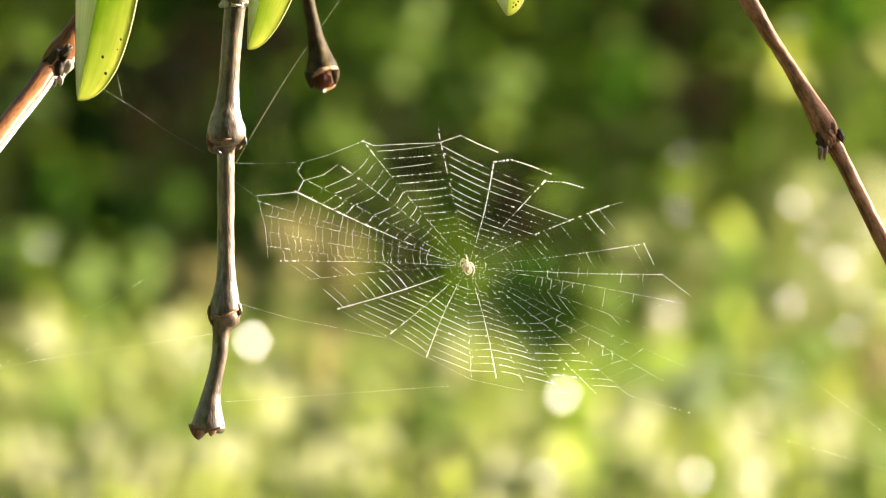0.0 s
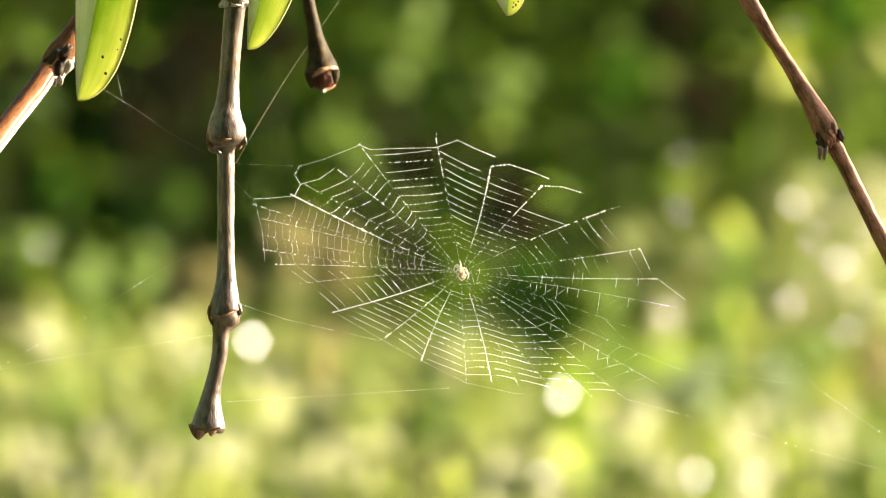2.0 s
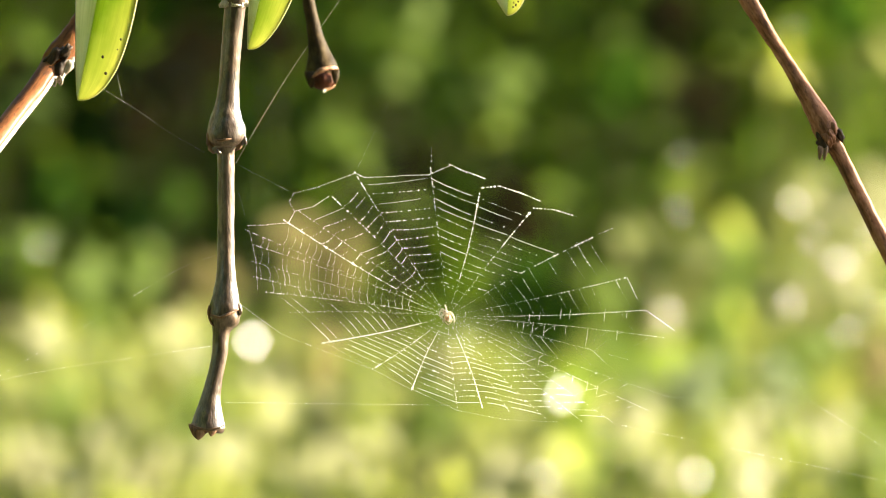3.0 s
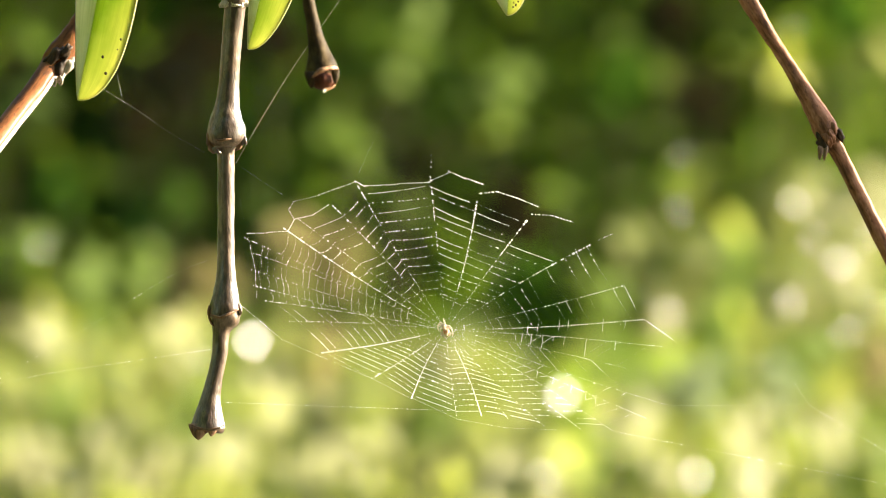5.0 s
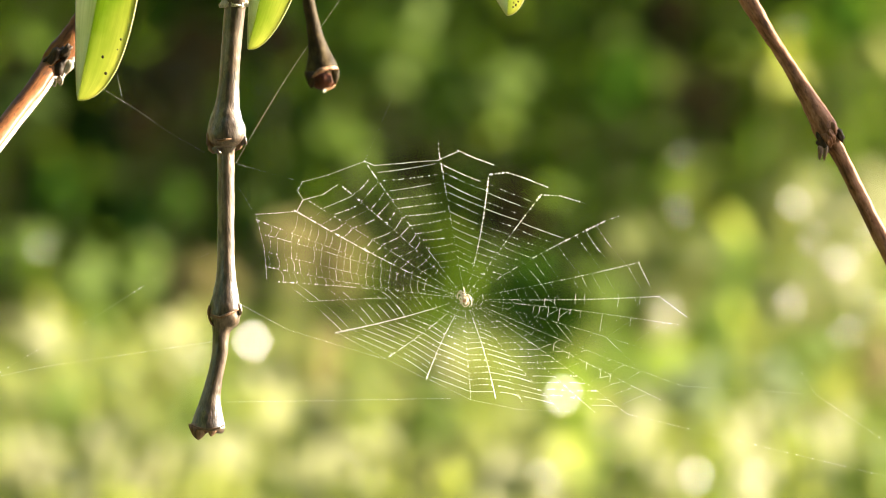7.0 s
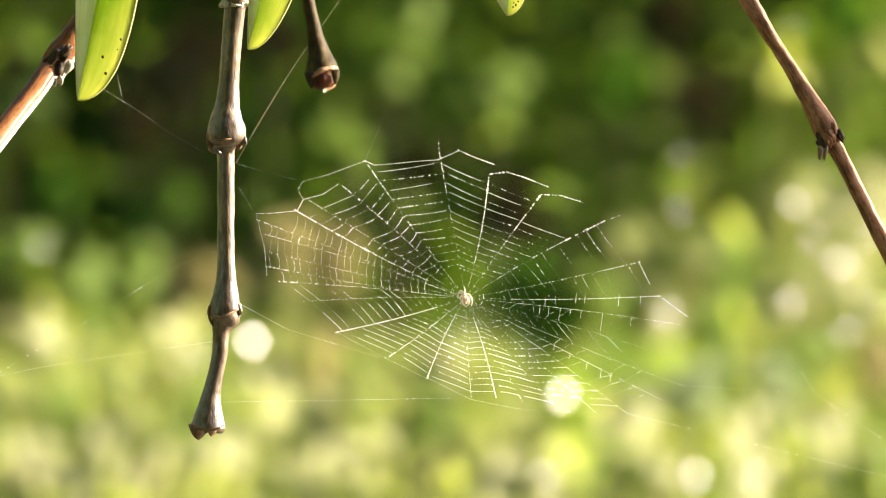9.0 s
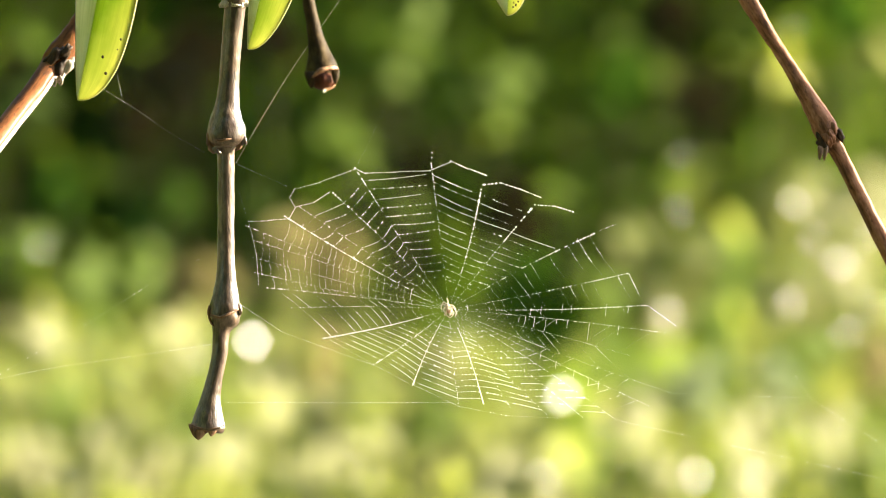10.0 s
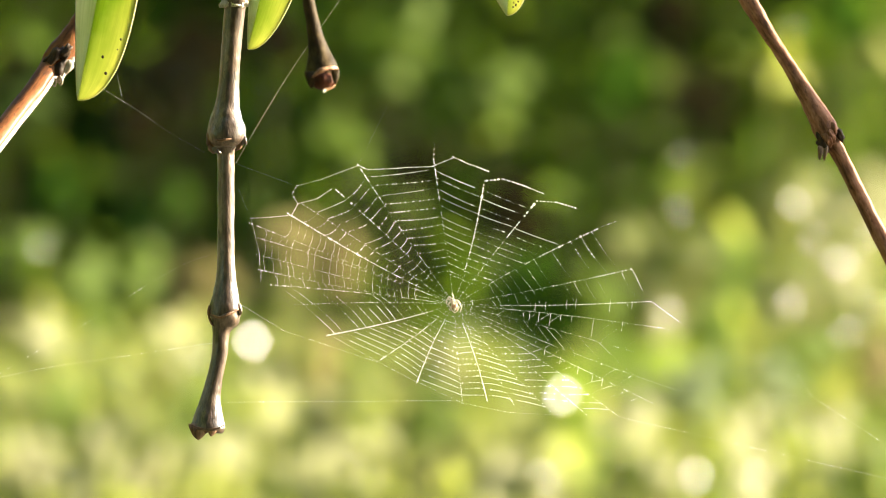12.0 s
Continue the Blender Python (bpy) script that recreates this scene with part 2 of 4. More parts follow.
# ------------------------------------------------------------------ ground
def ground():
    xs = [-600, -150, -40, -12] + [i * 0.5 - 6 for i in range(25)] + [12, 40, 150, 600]
    verts, faces = [], []
    for y in xs:
        for x in xs:
            near = abs(x) < 8 and abs(y) < 8
            verts.append((x, y, 0.05 * noise.noise((x * 0.6, y * 0.6, 1)) - 0.02 if near else 0))
    n = len(xs)
    for j in range(n - 1):
        for i in range(n - 1):
            a = j * n + i
            faces.append((a, a + 1, a + 1 + n, a + n))
    tagged(new("ground", mesh_of("ground", verts, faces, SOIL)), "dark leaf-littered soil under the shrubs", "ground", kind="structure")


ground()


# ------------------------------------------------------------------ background foliage
def leaf_cloud(centres, lengths, faced, spread, seed, plump=0.5):
    """Many folded leaves, one island each: eight points and six faces a leaf, turned about as faced says."""
    rng = random.Random(seed)
    verts, faces = [], []
    shape = [(0, 0, 0), (0.35, 0.5, 0.10), (0.35, -0.5, 0.10), (0.75, 0.36, 0.08), (0.75, -0.36, 0.08), (1.0, 0, -0.06), (0.37, 0, 0), (0.76, 0, -0.01)]
    quads = [(0, 6, 1), (0, 2, 6), (6, 7, 3, 1), (6, 2, 4, 7), (7, 5, 3), (7, 4, 5)]
    for c, l, aim in zip(centres, lengths, faced):
        nrm = (Vector(aim) + Vector((rng.gauss(0, spread), rng.gauss(0, spread), rng.gauss(0, spread)))).normalized()
        d = Vector((rng.gauss(0, 1), rng.gauss(0, 1), rng.gauss(-0.3, 1)))
        d = (d - nrm * d.dot(nrm)).normalized()
        s = nrm.cross(d)
        o = len(verts)
        w = l * plump * rng.uniform(0.8, 1.2)
        verts += [Vector(c) + d * (a * l) + s * (b * w) + nrm * (e * l) for a, b, e in shape]
        faces += [tuple(o + i for i in q) for q in quads]
    return verts, faces


def shrub(name, label, x, y, rx, ry, top, low, count, size, mat, seed, spread=0.7, clumped=46, wet=0):
    """A bushy plant on the ground: several stems and an uneven crown of leaves that turn to the light."""
    rng = random.Random(seed)
    sh = thing(name, label, "shrub", (x, y, 0), group=name.replace("_", " ") + " group")
    centres, lengths, faced = [], [], []
    for k in range(9):
        a = rng.uniform(0, 2 * math.pi)
        e = Vector((math.cos(a) * rx * rng.uniform(0.2, 0.7), math.sin(a) * ry * rng.uniform(0.2, 0.7), low + (top - low) * rng.uniform(0.45, 0.9)))
        b = Vector((rng.uniform(-0.05, 0.05), rng.uniform(-0.05, 0.05), -0.05))
        m = b.lerp(e, 0.5) + Vector((rng.uniform(-0.05, 0.05), rng.uniform(-0.05, 0.05), 0.03))
        part("stem", mesh_of("stem", *tube(smooth_path([(*b, 0.012), (*m, 0.009), (*e, 0.003)], 5), 6), BARK_DARK), sh)
    clumps = [(Vector((rng.uniform(-1, 1) * rx, rng.uniform(-1, 1) * ry, rng.uniform(low, top))), rng.uniform(0.08, 0.22)) for _ in range(clumped)]
    while len(centres) < count:
        c, r = rng.choice(clumps)
        p = c + Vector((rng.gauss(0, r), rng.gauss(0, r), rng.gauss(0, r * 0.8)))
        if (p - c).length > 2.2 * r:
            continue
        if p.z < 0.03 or p.z > top + 0.03 * noise.noise((p.x * 9 + seed, p.y * 9, 0)):
            continue
        centres.append(p)
        lengths.append(size * rng.uniform(0.6, 1.35))
        faced.append(SUN_DIR * 0.7 + Vector((p.x / rx * 0.2, -0.55, 0.45)))
    part("foliage", mesh_of("foliage", *leaf_cloud(centres, lengths, faced, spread, seed + 1), mat), sh, kind="stuff")
    if wet:
        pick = rng.sample(centres, wet)
        half = (SUN_DIR + Vector((0, -1, 0))).normalized()
        part("wet_leaves", mesh_of("wet_leaves", *leaf_cloud([p + Vector((0, -0.04, 0.01)) for p in pick], [rng.uniform(0.003, 0.007) for _ in pick], [half] * wet, 0.09, seed + 2, 0.8), WET_LEAF), sh, "small wet leaves shining in the sun", "stuff")
    return sh


def background():
    # a dark wall of foliage at the very back
    for i in range(6):
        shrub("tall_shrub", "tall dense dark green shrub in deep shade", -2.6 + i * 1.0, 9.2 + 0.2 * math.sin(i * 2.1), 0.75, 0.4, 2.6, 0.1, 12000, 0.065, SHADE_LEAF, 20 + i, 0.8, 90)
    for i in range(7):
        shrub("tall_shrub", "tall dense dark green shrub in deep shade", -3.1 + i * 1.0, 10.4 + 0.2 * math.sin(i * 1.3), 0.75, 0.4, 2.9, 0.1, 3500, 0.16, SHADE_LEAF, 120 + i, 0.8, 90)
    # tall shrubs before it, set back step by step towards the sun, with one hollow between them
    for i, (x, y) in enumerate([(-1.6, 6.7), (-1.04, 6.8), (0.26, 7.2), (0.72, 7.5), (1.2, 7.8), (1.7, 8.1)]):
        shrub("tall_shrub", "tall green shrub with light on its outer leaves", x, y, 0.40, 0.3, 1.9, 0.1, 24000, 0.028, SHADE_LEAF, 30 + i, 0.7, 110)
    # green bushes at the feet of the tall ones
    for i, (x, y, top) in enumerate([(-1.25, 6.2, 0.84), (-0.75, 6.3, 0.83), (-0.2, 6.5, 0.80), (0.3, 6.5, 0.80), (0.95, 6.4, 0.94)]):
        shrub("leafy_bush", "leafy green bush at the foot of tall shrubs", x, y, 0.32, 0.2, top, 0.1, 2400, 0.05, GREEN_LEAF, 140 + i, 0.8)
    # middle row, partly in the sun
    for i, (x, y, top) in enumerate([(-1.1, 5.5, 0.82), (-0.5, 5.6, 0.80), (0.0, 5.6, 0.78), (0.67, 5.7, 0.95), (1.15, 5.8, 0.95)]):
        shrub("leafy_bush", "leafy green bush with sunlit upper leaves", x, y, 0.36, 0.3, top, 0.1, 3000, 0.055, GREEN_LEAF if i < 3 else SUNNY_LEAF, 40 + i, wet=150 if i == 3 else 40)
    # low sunny plants in front
    for i, (x, y, top) in enumerate([(-0.66, 3.62, 0.785), (-0.24, 3.6, 0.77), (0.16, 3.62, 0.765), (0.56, 3.6, 0.77)]):
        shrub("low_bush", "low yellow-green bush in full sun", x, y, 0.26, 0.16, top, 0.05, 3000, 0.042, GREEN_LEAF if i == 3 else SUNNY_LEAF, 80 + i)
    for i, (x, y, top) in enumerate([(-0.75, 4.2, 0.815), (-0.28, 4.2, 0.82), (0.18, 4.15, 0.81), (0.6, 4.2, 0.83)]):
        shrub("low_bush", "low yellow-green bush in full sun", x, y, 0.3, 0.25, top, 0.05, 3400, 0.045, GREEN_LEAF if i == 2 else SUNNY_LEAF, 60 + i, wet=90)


background()


def surroundings():
    """Added shrubs, all out of view, behind the viewer and to the shaded side, which close the place."""
    rows = [(-2.9, 4.6), (-3.0, 3.2), (-3.0, 1.8), (-2.9, 0.4), (-2.7, -1.0), (-2.2, -2.3), (-1.4, -3.1), (-0.3, -3.4), (0.8, -3.4), (1.9, -3.2), (2.9, -2.7)]
    for i, (x, y) in enumerate(rows):
        shrub("tall_shrub", "unseen tall dense green shrub added round the view", x, y, 0.75, 0.5, 4.6, 0.1, 2200, 0.26, SHADE_LEAF, 200 + i, 0.8, 90)


surroundings()


SPRIG_WORDS = {"pale": "thin sprig with leaves coloured pale as sun gloss", "fresh": "thin sprig with fresh bright green leaves", "yellow": "thin sprig with yellowing green leaves", "golden": "thin sprig with bright golden green leaves",
               "bluish": "thin sprig with dull bluish green leaves", "dry": "thin sprig with dry light brown leaves", "hollow_dark": "thin dark brown sprig standing in for a shaded hollow",
               "deep": "thin dark green sprig standing in for shaded foliage"}


def sprigs():
    """Single sprigs that stand out from the shrubs: place on the plan, spread of the leaves, kind, number of leaves; by depth."""
    rng = random.Random(17)
    far = [(1374, 120, 40, "golden", 6), (1550, 95, 30, "golden", 1), (720, 62, 65, "fresh", 6), (880, 170, 60, "fresh", 5),
           (1010, 360, 38, "fresh", 2), (622, 258, 40, "fresh", 2), (610, 290, 45, "fresh", 1), (700, 350, 50, "fresh", 2), (680, 145, 45, "fresh", 1), (20, 70, 50, "fresh", 1), (440, 370, 40, "fresh", 1), (735, 290, 45, "hollow_dark", 5), (915, 385, 48, "hollow_dark", 7), (300, 150, 65, "hollow_dark", 12), (240, 215, 40, "hollow_dark", 6), (300, 390, 60, "deep", 5), (120, 330, 50, "deep", 5),
           (350, 90, 55, "hollow_dark", 9), (1185, 45, 40, "hollow_dark", 5), (1245, 175, 40, "hollow_dark", 6), (485, 65, 45, "hollow_dark", 7), (1100, 150, 40, "deep", 5), (1490, 35, 35, "deep", 4)]
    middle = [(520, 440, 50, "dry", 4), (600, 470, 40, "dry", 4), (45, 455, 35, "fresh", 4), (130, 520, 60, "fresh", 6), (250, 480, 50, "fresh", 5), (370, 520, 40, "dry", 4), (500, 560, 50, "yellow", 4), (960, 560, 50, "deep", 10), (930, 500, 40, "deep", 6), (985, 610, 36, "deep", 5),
              (1425, 350, 42, "pale", 6), (1530, 340, 45, "pale", 6), (1555, 415, 36, "pale", 4), (1370, 410, 42, "yellow", 5), (1400, 540, 45, "pale", 6), (1490, 485, 45, "pale", 5), (1180, 560, 36, "pale", 4),
              (1445, 435, 40, "yellow", 4), (1290, 480, 50, "fresh", 5), (1250, 590, 50, "fresh", 6), (1130, 460, 45, "yellow", 4), (1215, 490, 45, "yellow", 4), (1080, 520, 40, "fresh", 3)]
    near = [(100, 730, 55, "fresh", 7), (60, 600, 45, "pale", 4), (310, 605, 40, "pale", 4), (60, 825, 55, "pale", 6), (180, 790, 45, "pale", 4), (560, 635, 50, "dry", 5), (560, 750, 50, "pale", 5), (760, 745, 50, "fresh", 6),
            (650, 810, 50, "pale", 5), (820, 800, 45, "yellow", 5), (800, 640, 40, "pale", 5), (860, 655, 45, "yellow", 5), (960, 850, 50, "pale", 5), (1085, 640, 45, "fresh", 5), (1120, 760, 50, "pale", 5), (700, 680, 45, "yellow", 4), (480, 700, 45, "pale", 4), (900, 720, 45, "yellow", 4), (330, 730, 45, "fresh", 4), (1300, 770, 45, "pale", 4), (20, 700, 40, "yellow", 3), (1180, 840, 45, "pale", 4), (870, 860, 45, "pale", 4), (740, 850, 45, "yellow", 4), (540, 850, 45, "pale", 4), (270, 840, 50, "pale", 5), (130, 860, 45, "pale", 4), 
            (1360, 690, 50, "pale", 3), (1470, 750, 45, "pale", 5), (1545, 645, 40, "dry", 4), (1335, 850, 45, "pale", 5), (1540, 830, 50, "fresh", 6), (1420, 640, 40, "fresh", 4), (1040, 810, 45, "fresh", 4),
            (400, 810, 50, "pale", 5), (250, 700, 50, "yellow", 5)]
    front = [(1230, 690, 46, "bluish", 5), (1365, 680, 40, "bluish", 4)]
    for depth, size, rows in ((2.4, 0.028, front), (4.9, 0.042, far), (4.3, 0.040, middle), (3.0, 0.028, near)):
        for x, y, spread, kind, n in rows:
            c = spot(x, y, depth + rng.uniform(-0.25, 0.2))
            r = spread * U * (1 + depth / DIST)
            root = thing("leafy_sprig", SPRIG_WORDS[kind], "sprig", (c.x, c.y, 0), group="leafy sprigs")
            top = Vector((0, 0, c.z))
            part("stalk", mesh_of("stalk", *tube(smooth_path([(0.02, 0.03, -0.05, 0.0022), (-0.01, 0.02, c.z * 0.5, 0.0018), (0, 0.012, c.z, 0.001)], 5), 5), BARK_DARK), root)
            # dark sprigs turn from the sun and act as patches of shade
            away = kind in ("hollow_dark", "deep")
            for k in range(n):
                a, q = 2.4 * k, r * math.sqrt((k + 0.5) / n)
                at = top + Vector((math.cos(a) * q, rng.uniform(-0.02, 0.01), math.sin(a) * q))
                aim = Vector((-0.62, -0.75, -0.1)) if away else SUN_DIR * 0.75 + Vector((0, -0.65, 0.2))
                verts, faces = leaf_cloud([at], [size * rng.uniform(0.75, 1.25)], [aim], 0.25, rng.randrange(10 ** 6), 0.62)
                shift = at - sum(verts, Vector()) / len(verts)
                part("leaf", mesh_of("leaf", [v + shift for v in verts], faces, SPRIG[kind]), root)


sprigs()


def wet_leaves():
    """Dewy leaves on thin stalks that throw the sun back: place on the plan, and length in grid units."""
    rng = random.Random(3)
    half = (SUN_DIR + Vector((0, -1, 0))).normalized()
    rows = [(447, 605, 12.5), (345, 638, 7), (995, 700, 12), (1212, 268, 3.2), (1200, 375, 3.4), (1402, 45, 3.0), (1232, 842, 13),
            (1470, 755, 10), (1180, 555, 6.5), (1400, 535, 6), (1405, 360, 7), (960, 850, 9), (1335, 850, 10),
            (560, 770, 6), (840, 795, 7), (1090, 800, 7), (320, 595, 5), (60, 830, 8), (1385, 690, 7), (75, 440, 5), (1240, 690, 7),
            (1490, 465, 8), (1545, 415, 7), (1440, 425, 6), (1550, 545, 8), (1500, 590, 6)]
    for x, y, l in rows:
        c = spot(x, y, 3.2 + rng.uniform(0, 0.1))
        l *= U * 4.0
        s = Matrix.Rotation(rng.uniform(0, 6.28), 3, half) @ half.orthogonal().normalized()
        t = half.cross(s)
        n = 24
        verts = [Vector()]
        for k in range(n):
            a = 2 * math.pi * k / n
            rr = l * 0.5 * (1 + 0.15 * math.cos(2 * a))
            verts.append(s * (math.cos(a) * rr) + t * (math.sin(a) * rr * 0.8) - half * (0.03 * rr))
        faces = [(0, 1 + k, 1 + (k + 1) % n) for k in range(n)]
        root = thing("dewy_sprout", "thin sprout with one wet shining leaf", "sprout", (c.x, c.y + 0.02, 0), group="dewy sprouts")
        up = Vector((0, -0.02, c.z))
        part("leaf", mesh_of("leaf", [v + up for v in verts], faces, WET_LEAF), root, "small wet leaf shining in the sun")
        part("stalk", mesh_of("stalk", *tube(smooth_path([(0, 0, -0.02, 0.001), (0.01, 0.01, c.z * 0.5, 0.0009), (0, -0.018, c.z, 0.0006)], 5), 5), SUNNY_LEAF), root)


wet_leaves()


# ------------------------------------------------------------------ the twigs
def flap(base, tip, across, bulge, width, seed):
    """A small curled bud scale from base to tip, bulging outwards."""
    b, t, a, o = Vector(base), Vector(tip), Vector(across).normalized(), Vector(bulge)
    verts, faces = [], []
    n, m = 7, 6
    for layer in (0, 1):
        for i in range(n):
            s = i / (n - 1)
            w = width * (1 - s ** 2.2) ** 0.8 + width * 0.06
            for j in range(m):
                q = j / (m - 1) * 2 - 1
                c = b.lerp(t, s) + a * (q * w) + o * (math.sin(s * math.pi * 0.8) * (1 - 0.55 * q * q))
                c += o * (0.10 * noise.noise(c * 1500 + Vector((seed, 0, 0))))
                verts.append(c - o.normalized() * (0.00016 * layer))
    k = n * m
    for i in range(n - 1):
        for j in range(m - 1):
            q = i * m + j
            faces.append((q, q + 1, q + m + 1, q + m))
            faces.append((k + q, k + q + m, k + q + m + 1, k + q + 1))
    edge = [j for j in range(m)] + [i * m + m - 1 for i in range(1, n)] + [(n - 1) * m + j for j in range(m - 2, -1, -1)] + [i * m for i in range(n - 2, 0, -1)]
    for i, e in enumerate(edge):
        f = edge[(i + 1) % len(edge)]
        faces.append((f, e, e + k, f + k))
    return verts, faces


def along_grain(path, sides):
    """Places round and along a tube, so that the bark's fibres follow it."""
    out, l = [], 0.0
    for i, (x, y, z, r) in enumerate(path):
        if i:
            l += (Vector(path[i][:3]) - Vector(path[i - 1][:3])).length
        out += [(r * math.cos(2 * math.pi * k / sides), r * math.sin(2 * math.pi * k / sides), l) for k in range(sides)]
    return out


def stem_mesh(name, rows, mat, seed, w=0.0, sides=32, steps=10, wobble=0.05):
    path = []
    for x, y, r, *d in rows:
        dw = w + (d[0] if d else 0)
        path.append((*spot(x, y, dw), r * U * (1 + dw / DIST)))
    path = smooth_path(path, steps)
    return mesh_of(name, *tube(path, sides, wobble, seed), mat, grain=along_grain(path, sides))


def leaf_blade(name, base, tip, wl, wr, fold, bend, parent, label, blunt=3.0):
    """A thick pointed leaf, folded along its midrib: two blades, a pale margin and a midrib."""
    b, t = Vector(base), Vector(tip)
    d = (t - b).normalized()
    side = d.cross(Vector((0, 1, 0))).normalized()
    if side.x < 0:
        side = -side
    nrm = side.cross(d)
    if nrm.y > 0:
        nrm = -nrm
    n, m = 34, 8
    L = (t - b).length

    def width(s, sgn):
        if sgn < 0:
            return (1 - s) ** 0.85 * min(1, 0.3 + 3 * s)
        return math.sqrt(max(0.0, 1 - abs((s - 0.4) / (0.6 if s > 0.4 else 0.45)) ** blunt))

    # the left half gets the paler colour that imitates sun on it
    for sgn, wid, mat, nm in ((-1, wl, LEAF_SUN_PALE, "blade"), (1, wr, LEAF_FRESH, "blade")):
        verts, faces, grain = [], [], []
        rim = []
        rise = fold * (2.2 if sgn < 0 else 0.7)
        for layer in (0, 1):
            for i in range(n):
                s = math.sin(math.pi / 2 * i / (n - 1))
                c = b.lerp(t, s) + nrm * (bend * L * math.sin(math.pi * s))
                for j in range(m):
                    q = j / (m - 1)
                    p = c + side * (sgn * q * wid * width(s, sgn)) + nrm * (rise * q * wid * width(s, sgn) * (1 - 0.25 * q))
                    p += nrm * (0.02 * wid * noise.noise(p * 300))
                    thick = 0.00032 * (1 - q ** 3) + 0.00010
                    verts.append(p - nrm * (thick * (layer * 2 - 1)))
                    grain.append((q, s, wid * 900))
                    if layer == 0 and j == m - 1:
                        rim.append((*p, 0.0002 * (1 - s * 0.2)))
        k = n * m
        for i in range(n - 1):
            for j in range(m - 1):
                a = i * m + j
                faces.append((a, a + 1, a + m + 1, a + m))
                faces.append((k + a, k + a + m, k + a + m + 1, k + a + 1))
        for i in range(n - 1):
            for j in (0, m - 1):
                a = i * m + j
                faces.append((a, a + m, k + a + m, k + a))
        half = part(nm, mesh_of(nm, verts, faces, mat, grain=grain), parent, label if sgn > 0 else "leaf half coloured paler as if sunlit")
        part("margin", mesh_of("margin", *tube(rim, 6), LEAF_RIM), half, "pale leaf margin")


def ridge(parent, points, thick, w, mat, seed):
    """A raised, uneven rim of a joint: a thin rounded fold that follows the points."""
    n = len(points)
    rows = [(*spot(x, y, w), thick * U * (0.5 + 0.5 * math.sin(math.pi * (i + 0.6) / (n + 0.2)))) for i, (x, y) in enumerate(points)]
    rows = smooth_path(rows, 6)
    part("bud_scale", mesh_of("bud_scale", *tube(rows, 9, 0.35, seed), mat, grain=along_grain(rows, 9)), parent)


def lump(parent, x, y, r, w, mat, seed, lean=0.0, label="dark crumpled bud"):
    """A crumpled bud or torn bit of bark."""
    bm = bmesh.new()
    bmesh.ops.create_icosphere(bm, subdivisions=3, radius=1)
    long = Matrix.Rotation(radians(lean), 3, "Y") @ Matrix.Diagonal((0.75, 0.7, 1.5))
    for q in bm.verts:
        k = 1 + 0.5 * noise.noise(q.co * 1.4 + Vector((seed * 3.1, 0, 0))) + 0.16 * noise.noise(q.co * 5.5 + Vector((0, seed * 1.7, 0)))
        q.co = spot(x, y, w) + long @ q.co * (r * U * k)
    verts, faces = [q.co.copy() for q in bm.verts], [tuple(q.index for q in f.verts) for f in bm.faces]
    bm.free()
    part("bud", mesh_of("bud", verts, faces, mat), parent, label)


